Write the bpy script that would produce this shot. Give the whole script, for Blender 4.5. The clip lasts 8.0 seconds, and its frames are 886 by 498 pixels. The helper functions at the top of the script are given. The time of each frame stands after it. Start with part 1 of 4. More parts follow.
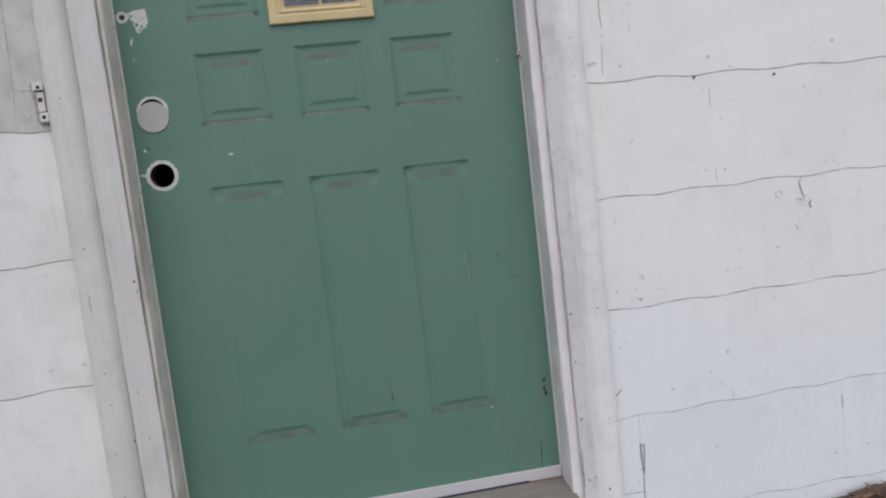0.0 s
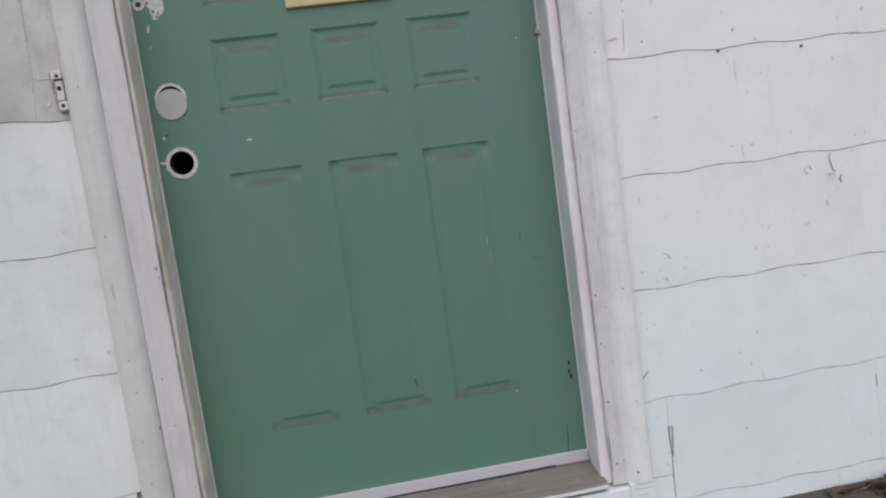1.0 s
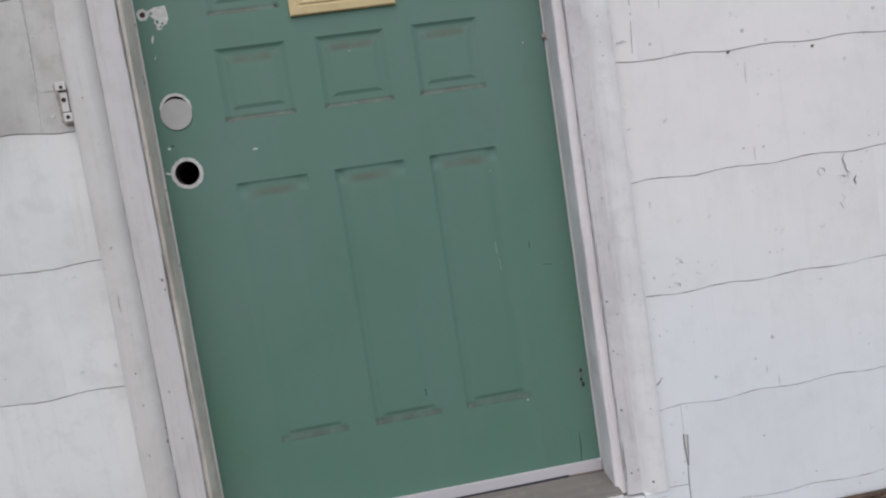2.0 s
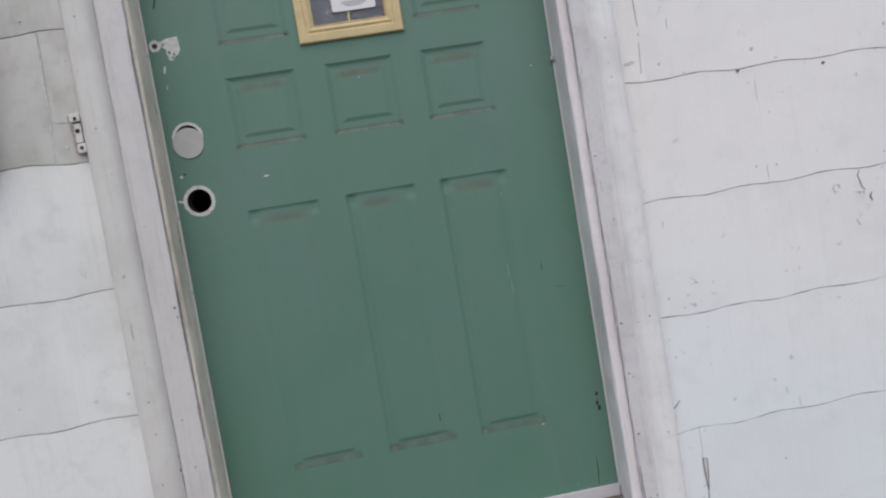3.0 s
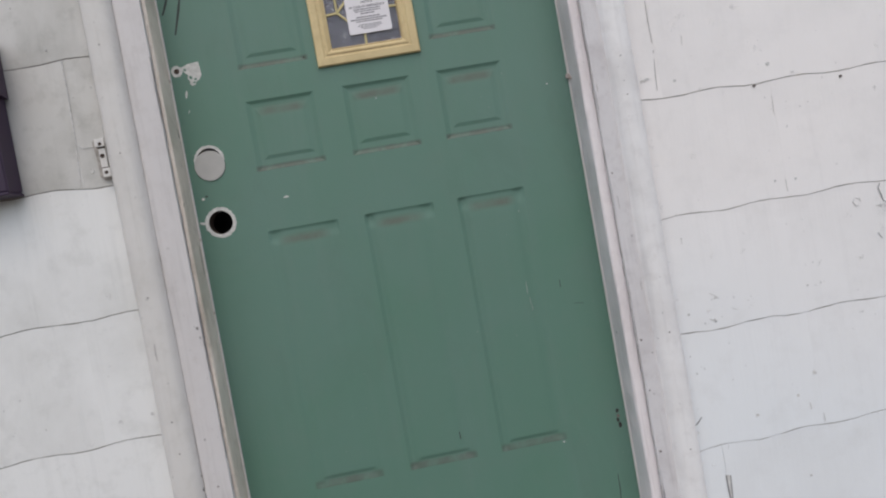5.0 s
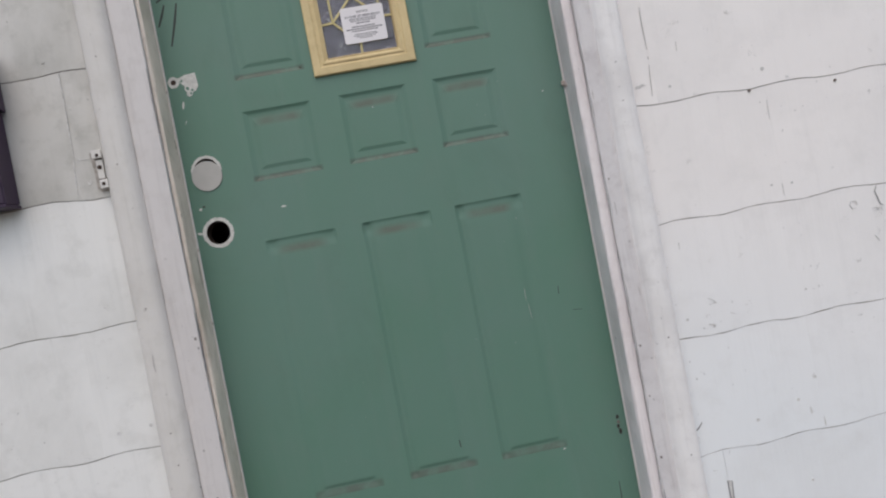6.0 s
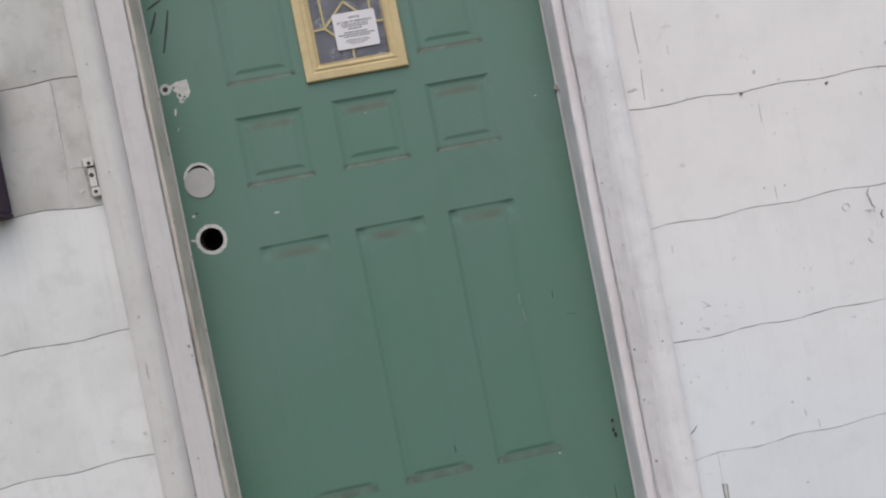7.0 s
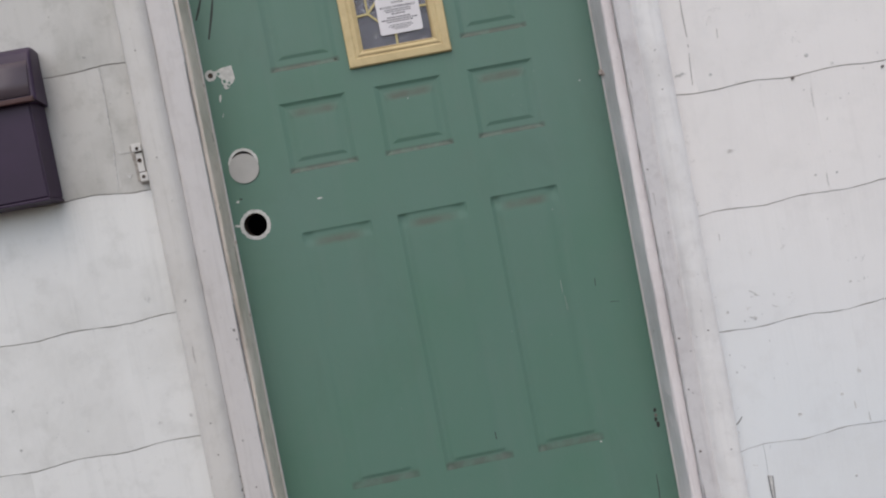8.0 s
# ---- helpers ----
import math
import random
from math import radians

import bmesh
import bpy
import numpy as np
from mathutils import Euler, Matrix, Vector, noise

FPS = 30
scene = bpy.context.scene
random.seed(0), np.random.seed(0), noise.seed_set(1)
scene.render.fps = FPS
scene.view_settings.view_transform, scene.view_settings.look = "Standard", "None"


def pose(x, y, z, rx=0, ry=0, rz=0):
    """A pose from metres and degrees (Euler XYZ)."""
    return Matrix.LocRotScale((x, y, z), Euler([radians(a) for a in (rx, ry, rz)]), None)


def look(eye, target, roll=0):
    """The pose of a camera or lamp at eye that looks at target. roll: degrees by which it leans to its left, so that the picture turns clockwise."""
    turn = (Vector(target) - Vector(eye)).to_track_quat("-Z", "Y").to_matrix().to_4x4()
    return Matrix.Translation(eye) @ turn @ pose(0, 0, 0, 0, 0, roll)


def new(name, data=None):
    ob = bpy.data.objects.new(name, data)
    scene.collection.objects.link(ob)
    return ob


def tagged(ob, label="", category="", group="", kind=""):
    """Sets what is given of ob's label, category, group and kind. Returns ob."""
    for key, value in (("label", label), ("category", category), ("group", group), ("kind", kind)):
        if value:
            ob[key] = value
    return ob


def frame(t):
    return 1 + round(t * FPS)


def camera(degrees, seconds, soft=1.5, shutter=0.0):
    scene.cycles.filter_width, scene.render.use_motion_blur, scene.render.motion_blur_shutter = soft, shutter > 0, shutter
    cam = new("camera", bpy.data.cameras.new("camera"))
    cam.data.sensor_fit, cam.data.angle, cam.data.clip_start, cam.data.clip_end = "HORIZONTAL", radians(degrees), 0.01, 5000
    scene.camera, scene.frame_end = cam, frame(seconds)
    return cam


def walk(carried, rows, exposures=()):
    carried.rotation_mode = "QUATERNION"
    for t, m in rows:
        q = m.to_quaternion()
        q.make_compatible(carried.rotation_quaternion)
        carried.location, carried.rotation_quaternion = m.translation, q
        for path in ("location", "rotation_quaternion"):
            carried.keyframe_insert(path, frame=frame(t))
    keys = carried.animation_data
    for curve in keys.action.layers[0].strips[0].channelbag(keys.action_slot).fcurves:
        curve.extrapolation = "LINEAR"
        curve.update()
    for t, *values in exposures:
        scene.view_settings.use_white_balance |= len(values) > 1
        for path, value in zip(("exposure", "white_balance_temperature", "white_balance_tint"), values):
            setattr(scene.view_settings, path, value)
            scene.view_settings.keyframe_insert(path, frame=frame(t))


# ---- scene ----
cam = camera(64.1, 8.0, soft=2.1)
PATH = [
    (0, (0.427, -1.67, 0.817), (0.706, 0.301, 0.625), -6.6),
    (0.2, (0.4287, -1.6726, 0.8139), (0.6801, 0.3036, 0.6365), -6.91),
    (0.5, (0.436, -1.665, 0.808), (0.682, 0.309, 0.605), -7.4),
    (0.7, (0.429, -1.6607, 0.8032), (0.6744, 0.3133, 0.5959), -7.74),
    (1, (0.422, -1.653, 0.792), (0.644, 0.324, 0.588), -7.8),
    (1.2, (0.4223, -1.6492, 0.7918), (0.6328, 0.3297, 0.5923), -8.03),
    (2.3, (0.4233, -1.6293, 0.7823), (0.6262, 0.3536, 0.6187), -8.66),
    (2.5, (0.423, -1.628, 0.778), (0.602, 0.359, 0.628), -8.4),
    (2.8, (0.4273, -1.6299, 0.7884), (0.5882, 0.3596, 0.6621), -9.53),
    (3, (0.43, -1.628, 0.79), (0.604, 0.361, 0.681), -9.5),
    (3.2, (0.4308, -1.6299, 0.7919), (0.5963, 0.36, 0.6786), -9.33),
    (3.5, (0.43, -1.63, 0.79), (0.592, 0.361, 0.687), -9.7),
    (3.7, (0.4315, -1.6301, 0.7941), (0.6001, 0.3595, 0.6804), -9.58),
    (4, (0.431, -1.63, 0.794), (0.598, 0.361, 0.701), -9.7),
    (4.2, (0.4278, -1.6347, 0.7982), (0.5798, 0.3582, 0.7259), -9.81),
    (4.5, (0.423, -1.633, 0.799), (0.585, 0.359, 0.731), -9.6),
    (4.7, (0.4251, -1.6355, 0.8005), (0.568, 0.3583, 0.7346), -9.88),
    (5.8, (0.4309, -1.6373, 0.7987), (0.5626, 0.358, 0.7587), -10.5),
    (6, (0.431, -1.637, 0.796), (0.571, 0.358, 0.76), -10.8),
    (6.2, (0.4364, -1.636, 0.8009), (0.5816, 0.3584, 0.7645), -10.75),
    (6.5, (0.441, -1.635, 0.803), (0.586, 0.359, 0.768), -11.0),
    (6.7, (0.4405, -1.6382, 0.8048), (0.5768, 0.3566, 0.7576), -11.14),
    (7, (0.441, -1.637, 0.804), (0.589, 0.357, 0.769), -11.2),
    (7.2, (0.4373, -1.6392, 0.806), (0.5762, 0.3555, 0.7643), -11.07),
    (7.5, (0.43, -1.638, 0.805), (0.54, 0.359, 0.775), -10.6),
    (7.7, (0.4228, -1.6382, 0.8064), (0.5304, 0.3586, 0.7725), -10.52),
    (8, (0.411, -1.63, 0.804), (0.473, 0.368, 0.754), -10.9),
]
walk(cam, [(t, look(eye, target, roll)) for t, eye, target, roll in PATH],
     exposures=[(0.0, 0.26, 6750, 8), (2.5, 0.25, 6750, 8), (6.5, 0.30, 6950, 9), (8.0, 0.29, 6950, 9)])

# ---- world and light ----
world = bpy.data.worlds.new("sky")
scene.world = world
world.use_nodes = True
wn = world.node_tree.nodes
sky = wn.new("ShaderNodeTexSky")
sky.sky_type = "NISHITA"
sky.sun_disc = False
sky.sun_elevation = radians(62)
sky.sun_rotation = radians(186)
sky.dust_density = 2.0
sky.air_density = 1.0
world.node_tree.links.new(sky.outputs[0], wn["Background"].inputs[0])
wn["Background"].inputs[1].default_value = 0.135

sun = new("sun", bpy.data.lights.new("sun", "SUN"))
sun.data.energy = 0.9
sun.data.angle = radians(80)
sun.data.color = (1.0, 0.96, 0.92)
sun.matrix_world = look((0.1, -3.4, 4.2), (0.45, 0, 0.8))


# ---- materials ----
def mat(name, rough=0.6, metal=0.0):
    m = bpy.data.materials.new(name)
    m.use_nodes = True
    n = m.node_tree.nodes
    b = n["Principled BSDF"]
    b.inputs["Roughness"].default_value = rough
    b.inputs["Metallic"].default_value = metal
    return m, n, m.node_tree.links, b


def coords(n, l, scale=(1, 1, 1), shift=0.0):
    """Object coordinates, stretched; shift moves each piece to its own part of the pattern."""
    tc = n.new("ShaderNodeTexCoord")
    mp = n.new("ShaderNodeMapping")
    mp.inputs["Scale"].default_value = scale
    src = tc.outputs["Object"]
    if shift:
        oi = n.new("ShaderNodeObjectInfo")
        mul = n.new("ShaderNodeMath")
        mul.operation = "MULTIPLY"
        mul.inputs[1].default_value = shift
        l.new(oi.outputs["Random"], mul.inputs[0])
        add = n.new("ShaderNodeVectorMath")
        add.operation = "ADD"
        l.new(src, add.inputs[0])
        l.new(mul.outputs[0], add.inputs[1])
        src = add.outputs[0]
    l.new(src, mp.inputs["Vector"])
    return mp.outputs[0]


def noise_tex(n, l, vec, scale, detail=5.0, rough=0.55, distort=0.0):
    t = n.new("ShaderNodeTexNoise")
    t.inputs["Scale"].default_value = scale
    t.inputs["Detail"].default_value = detail
    t.inputs["Roughness"].default_value = rough
    t.inputs["Distortion"].default_value = distort
    l.new(vec, t.inputs["Vector"])
    return t.outputs["Fac"]


def ramp(n, l, fac, a, b):
    """0 at a, 1 at b."""
    r = n.new("ShaderNodeMapRange")
    r.inputs["From Min"].default_value = a
    r.inputs["From Max"].default_value = b
    l.new(fac, r.inputs["Value"])
    return r.outputs[0]


def mix(n, l, fac, a, b):
    m = n.new("ShaderNodeMix")
    m.data_type = "RGBA"
    for sock, v in ((m.inputs[0], fac), (m.inputs[6], a), (m.inputs[7], b)):
        if isinstance(v, bpy.types.NodeSocket):
            l.new(v, sock)
        elif isinstance(v, (int, float)):
            sock.default_value = v
        else:
            sock.default_value = (*v, 1)
    return m.outputs[2]


def times(n, l, a, v):
    m = n.new("ShaderNodeMath")
    m.operation = "MULTIPLY"
    l.new(a, m.inputs[0])
    if isinstance(v, bpy.types.NodeSocket):
        l.new(v, m.inputs[1])
    else:
        m.inputs[1].default_value = v
    return m.outputs[0]


def bump(n, l, b, height, strength, dist):
    k = n.new("ShaderNodeBump")
    k.inputs["Strength"].default_value = strength
    k.inputs["Distance"].default_value = dist
    l.new(height, k.inputs["Height"])
    l.new(k.outputs[0], b.inputs["Normal"])


def painted(name, base, dirt, grime=0.35, specks=0.5, grain=(60, 60, 4), grain_amount=0.25, rough=0.55,
            shift=0.0, relief=0.35, patch=2.2, streaks=0.15, cool_light=None):
    """Old outdoor paint: broad soiling, streaks with the grain, small dark specks, brush and grain relief."""
    m, n, l, b = mat(name, rough)
    v = coords(n, l, (1, 1, 1), shift)
    vg = coords(n, l, grain, shift)
    broad = noise_tex(n, l, v, patch, 6, 0.6, 0.3)
    # bluish light low on the siding, put into the paint as a placed tint
    if cool_light:
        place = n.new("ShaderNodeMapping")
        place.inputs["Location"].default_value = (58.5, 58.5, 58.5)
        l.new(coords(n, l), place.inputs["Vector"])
        base = mix(n, l, ramp(n, l, noise_tex(n, l, place.outputs[0], 0.8, 0.6, 0.5), 0.40, 0.64), base, cool_light)
    col = mix(n, l, times(n, l, ramp(n, l, broad, 0.46, 0.78), grime), base, dirt)
    mid = noise_tex(n, l, v, patch * 6, 5, 0.65)
    col = mix(n, l, times(n, l, ramp(n, l, mid, 0.52, 0.8), grime * 0.7), col, dirt)
    g = noise_tex(n, l, vg, 1.0, 4, 0.6)
    col = mix(n, l, times(n, l, ramp(n, l, g, 0.55, 0.85), streaks), col, tuple(c * 0.6 for c in dirt))
    sp = noise_tex(n, l, v, 75, 2, 0.5)
    sp2 = noise_tex(n, l, v, 6, 2, 0.5)
    dots = times(n, l, ramp(n, l, sp, 0.70, 0.76), ramp(n, l, sp2, 0.5, 0.62))
    col = mix(n, l, times(n, l, dots, specks), col, tuple(c * 0.35 for c in dirt))
    l.new(col, b.inputs["Base Color"])
    fine = noise_tex(n, l, v, 180, 3, 0.6)
    h = n.new("ShaderNodeMath")
    h.operation = "ADD"
    l.new(times(n, l, g, grain_amount), h.inputs[0])
    l.new(times(n, l, fine, 0.25), h.inputs[1])
    bump(n, l, b, h.outputs[0], relief, 0.002)
    return m


WHITE_R = painted("shingle_paint", (0.872, 0.834, 0.818), (0.58, 0.56, 0.55), 0.30, 0.5, (45, 45, 3), 0.35, 0.6, 7.0, streaks=0.08, cool_light=(0.806, 0.822, 0.840))
WHITE_L = painted("soiled_shingle_paint", (0.785, 0.775, 0.760), (0.50, 0.49, 0.465), 0.55, 0.6, (45, 45, 3), 0.35, 0.62, 7.0, patch=3.0)
TRIM = painted("trim_paint", (0.83, 0.808, 0.802), (0.52, 0.485, 0.475), 0.5, 0.9, (90, 90, 5), 0.7, 0.5, 3.0, 0.45, 6.0, 0.22)
# the _L trim and casing paints have darker, warmer bases
TRIM_L = painted("darker_trim_paint", (0.660, 0.632, 0.606), (0.46, 0.43, 0.39), 0.5, 0.9, (90, 90, 5), 0.7, 0.5, 3.0, 0.45, 5.0, 0.26)
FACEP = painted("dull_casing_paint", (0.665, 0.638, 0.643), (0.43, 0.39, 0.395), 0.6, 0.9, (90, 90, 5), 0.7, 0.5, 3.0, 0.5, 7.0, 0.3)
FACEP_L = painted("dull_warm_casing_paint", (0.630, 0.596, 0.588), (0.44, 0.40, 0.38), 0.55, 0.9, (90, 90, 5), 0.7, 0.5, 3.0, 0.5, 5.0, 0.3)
MILDEW = painted("mildewed_shingle_paint", (0.592, 0.573, 0.546), (0.33, 0.32, 0.29), 0.75, 0.6, (45, 45, 3), 0.35, 0.62, 7.0, patch=4.0)
JAMB = painted("jamb_paint", (0.86, 0.750, 0.655), (0.42, 0.33, 0.25), 0.65, 0.9, (90, 90, 6), 0.9, 0.5, 3.0, 0.5, 5.0, 0.5)
JAMB_R = painted("pinkish_jamb_paint", (0.80, 0.745, 0.748), (0.50, 0.42, 0.42), 0.5, 0.9, (90, 90, 6), 0.9, 0.5, 3.0, 0.5, 5.0, 0.4)
SWEEP = painted("vinyl", (0.53, 0.50, 0.52), (0.45, 0.42, 0.42), 0.3, 0.6, (4, 60, 60), 0.2, 0.4)
SHEATH = painted("sheathing", (0.5, 0.48, 0.45), (0.3, 0.28, 0.25), 0.5)
PLASTER = painted("room_plaster", (0.30, 0.28, 0.27), (0.2, 0.19, 0.18), 0.4)
YELLOW = painted("cream_plastic", (0.65, 0.505, 0.265), (0.42, 0.30, 0.14), 0.5, 0.4, (30, 30, 30), 0.2, 0.45, 0, 0.15, 12.0)


def door_paint(name, height=0.0, dust=1.0, ledge=1.0, lip=0.015):
    """Green door enamel; on a pressed panel of that height, brown dust lies on the ledges."""
    m, n, l, b = mat(name, 0.48)
    v = coords(n, l)
    broad = noise_tex(n, l, v, 2.6, 4, 0.55, 0.4)
    col = mix(n, l, ramp(n, l, broad, 0.32, 0.7), (0.096, 0.203, 0.148), (0.112, 0.209, 0.168))
    mid = noise_tex(n, l, v, 14, 5, 0.6)
    col = mix(n, l, times(n, l, ramp(n, l, mid, 0.48, 0.85), 0.45), col, (0.128, 0.205, 0.165))
    streak = noise_tex(n, l, coords(n, l, (28, 28, 1.6)), 1.0, 4, 0.6)
    col = mix(n, l, times(n, l, ramp(n, l, streak, 0.52, 0.85), 0.30), col, (0.140, 0.220, 0.185))
    dirt = noise_tex(n, l, coords(n, l, (5, 5, 3)), 1.0, 6, 0.7, 0.5)
    col = mix(n, l, times(n, l, ramp(n, l, dirt, 0.55, 0.8), 0.30), col, (0.075, 0.135, 0.10))
    sp = times(n, l, ramp(n, l, noise_tex(n, l, v, 110, 2, 0.5), 0.74, 0.78), ramp(n, l, noise_tex(n, l, v, 5, 2), 0.52, 0.62))
    col = mix(n, l, times(n, l, sp, 0.5), col, (0.5, 0.52, 0.5))
    rough_src = mid
    if height:
        tc = n.new("ShaderNodeTexCoord")
        sep = n.new("ShaderNodeSeparateXYZ")
        l.new(tc.outputs["Generated"], sep.inputs[0])

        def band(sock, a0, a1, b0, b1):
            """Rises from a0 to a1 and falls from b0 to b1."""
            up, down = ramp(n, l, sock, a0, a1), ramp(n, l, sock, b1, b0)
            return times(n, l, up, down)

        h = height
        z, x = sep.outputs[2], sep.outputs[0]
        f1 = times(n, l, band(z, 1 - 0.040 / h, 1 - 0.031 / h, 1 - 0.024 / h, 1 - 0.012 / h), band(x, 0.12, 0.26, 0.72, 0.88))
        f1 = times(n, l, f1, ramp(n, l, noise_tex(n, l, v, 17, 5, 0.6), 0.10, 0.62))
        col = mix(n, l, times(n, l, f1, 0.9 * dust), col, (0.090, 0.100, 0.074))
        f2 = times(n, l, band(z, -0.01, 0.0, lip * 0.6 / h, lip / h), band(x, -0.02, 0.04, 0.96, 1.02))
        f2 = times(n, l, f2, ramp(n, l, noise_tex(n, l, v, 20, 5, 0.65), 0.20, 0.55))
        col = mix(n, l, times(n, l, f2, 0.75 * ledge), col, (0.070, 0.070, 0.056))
    l.new(col, b.inputs["Base Color"])
    rr = n.new("ShaderNodeMapRange")
    rr.inputs["To Min"].default_value, rr.inputs["To Max"].default_value = 0.42, 0.66
    l.new(rough_src, rr.inputs["Value"])
    l.new(rr.outputs[0], b.inputs["Roughness"])
    hh = n.new("ShaderNodeMath")
    hh.operation = "ADD"
    l.new(times(n, l, noise_tex(n, l, v, 160, 3), 0.4), hh.inputs[0])
    l.new(times(n, l, noise_tex(n, l, v, 9, 2), 0.8), hh.inputs[1])
    bump(n, l, b, hh.outputs[0], 0.25, 0.002)
    return m


def plain(name, base, rough=0.6, metal=0.0, vary=0.25, scale=30.0):
    m, n, l, b = mat(name, rough, metal)
    f = noise_tex(n, l, coords(n, l), scale, 5, 0.6)
    l.new(mix(n, l, ramp(n, l, f, 0.35, 0.75), base, tuple(c * (1 - vary) for c in base)), b.inputs["Base Color"])
    bump(n, l, b, f, 0.15, 0.001)
    return m


def sill_wood():
    m, n, l, b = mat("weathered_wood", 0.8)
    g = noise_tex(n, l, coords(n, l, (3, 70, 40)), 1.0, 6, 0.65, 0.4)
    col = mix(n, l, ramp(n, l, g, 0.3, 0.75), (0.235, 0.215, 0.196), (0.150, 0.137, 0.125))
    p = noise_tex(n, l, coords(n, l), 18, 5, 0.7)
    col = mix(n, l, times(n, l, ramp(n, l, p, 0.54, 0.70), 0.45), col, (0.30, 0.27, 0.25))
    l.new(col, b.inputs["Base Color"])
    bump(n, l, b, g, 0.6, 0.003)
    return m


def earth():
    m, n, l, b = mat("earth", 0.95)
    v = coords(n, l)
    a = noise_tex(n, l, v, 1.3, 6, 0.65)
    c = noise_tex(n, l, v, 45, 6, 0.7)
    col = mix(n, l, ramp(n, l, a, 0.35, 0.7), (0.075, 0.060, 0.050), (0.11, 0.094, 0.082))
    col = mix(n, l, ramp(n, l, c, 0.5, 0.75), col, (0.09, 0.07, 0.055))
    l.new(col, b.inputs["Base Color"])
    bump(n, l, b, c, 0.8, 0.01)
    return m


def leaf_mat():
    m, n, l, b = mat("dead_leaf", 0.8)
    geo = n.new("ShaderNodeNewGeometry")
    col = mix(n, l, geo.outputs["Random Per Island"], (0.20, 0.105, 0.055), (0.09, 0.055, 0.04))
    f = noise_tex(n, l, coords(n, l), 60, 4)
    col = mix(n, l, ramp(n, l, f, 0.5, 0.8), col, (0.26, 0.19, 0.13))
    l.new(col, b.inputs["Base Color"])
    return m


def glass_mat():
    """Hammered glass; its bright reflected sparkles are painted on as white diffuse specks."""
    m, n, l, b = mat("hammered_glass", 0.06)
    b.inputs["Transmission Weight"].default_value = 1.0
    b.inputs["IOR"].default_value = 1.5
    b.inputs["Base Color"].default_value = (0.66, 0.63, 0.84, 1)
    v = coords(n, l)
    f = noise_tex(n, l, v, 90, 3, 0.6, 0.5)
    bump(n, l, b, f, 0.5, 0.004)
    # clustered mask for the painted sparkles
    spots = times(n, l, ramp(n, l, noise_tex(n, l, v, 240, 3, 0.6), 0.58, 0.66), ramp(n, l, noise_tex(n, l, v, 26, 3, 0.6), 0.42, 0.62))
    d = n.new("ShaderNodeBsdfDiffuse")
    d.inputs[0].default_value = (0.82, 0.84, 0.92, 1)
    ms = n.new("ShaderNodeMixShader")
    haze = n.new("ShaderNodeMath")
    haze.operation = "MULTIPLY_ADD"
    l.new(spots, haze.inputs[0])
    haze.inputs[1].default_value, haze.inputs[2].default_value = 0.8, 0.02
    l.new(haze.outputs[0], ms.inputs[0])
    l.new(b.outputs[0], ms.inputs[1])
    l.new(d.outputs[0], ms.inputs[2])
    l.new(ms.outputs[0], n["Material Output"].inputs[0])
    return m


GREEN = door_paint("green_door_paint")
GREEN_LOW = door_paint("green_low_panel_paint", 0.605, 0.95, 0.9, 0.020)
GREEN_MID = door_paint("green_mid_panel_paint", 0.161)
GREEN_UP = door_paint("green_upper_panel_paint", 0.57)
SILL = sill_wood()
EARTH = earth()
LEAF = leaf_mat()
GLASS = glass_mat()
DISC = plain("grey_primed_metal", (0.455, 0.44, 0.42), 0.55, 0.0, 0.12, 25)
BARE = plain("bare_primer", (0.66, 0.65, 0.62), 0.7, 0.0, 0.35, 90)
RUST = plain("dark_rust", (0.06, 0.035, 0.025), 0.85, 0.0, 0.5, 200)
DARK = plain("dark_dirt", (0.045, 0.04, 0.038), 0.9, 0.0, 0.4, 150)
DIRT_SHADE = plain("faint_dirt_and_shade", (0.47, 0.44, 0.43), 0.85, 0.0, 0.4, 150)
SLIT = plain("slit_grey", (0.26, 0.25, 0.26), 0.85, 0.0, 0.4, 120)
SCUFF = plain("dark_scuff", (0.25, 0.24, 0.24), 0.85, 0.0, 0.4, 120)
SLIGHT = plain("scuff_and_shade", (0.34, 0.33, 0.325), 0.85, 0.0, 0.4, 120)
LAP_SHADE = plain("lap_dirt_shade", (0.23, 0.185, 0.165), 0.9, 0.0, 0.5, 60)
STAIN = plain("old_paint_stain", (0.50, 0.43, 0.36), 0.85, 0.0, 0.5, 70)
FAINT = plain("rubbed_dirt", (0.74, 0.725, 0.715), 0.85, 0.0, 0.15, 150)
CASEMARK = plain("casing_scuff", (0.52, 0.49, 0.48), 0.85, 0.0, 0.3, 120)
GROOVE = plain("groove_dirt", (0.36, 0.31, 0.29), 0.85, 0.0, 0.5, 40)
NAILM = plain("dull_nail", (0.20, 0.165, 0.15), 0.8, 0.0, 0.4, 200)
GREYMARK = plain("grey_scuff", (0.71, 0.695, 0.68), 0.85, 0.0, 0.4, 120)
BRASS = plain("brass_came", (0.54, 0.45, 0.23), 0.45, 0.3, 0.3, 60)
PAPER = plain("sticker_paper", (0.78, 0.745, 0.765), 0.5, 0.0, 0.06, 14)
INK = plain("grey_ink", (0.15, 0.14, 0.16), 0.7, 0.0, 0.2, 200)
DRIP = plain("aged_filler", (0.50, 0.42, 0.38), 0.7, 0.0, 0.4, 200)
MARKER = plain("black_marker", (0.025, 0.035, 0.03), 0.55, 0.0, 0.4, 150)
BOX = plain("purple_brown_enamel", (0.036, 0.013, 0.045), 0.5, 0.0, 0.35, 9)
BOXLID = plain("sky_lit_lid_enamel", (0.140, 0.104, 0.118), 0.3, 0.0, 0.3, 9)
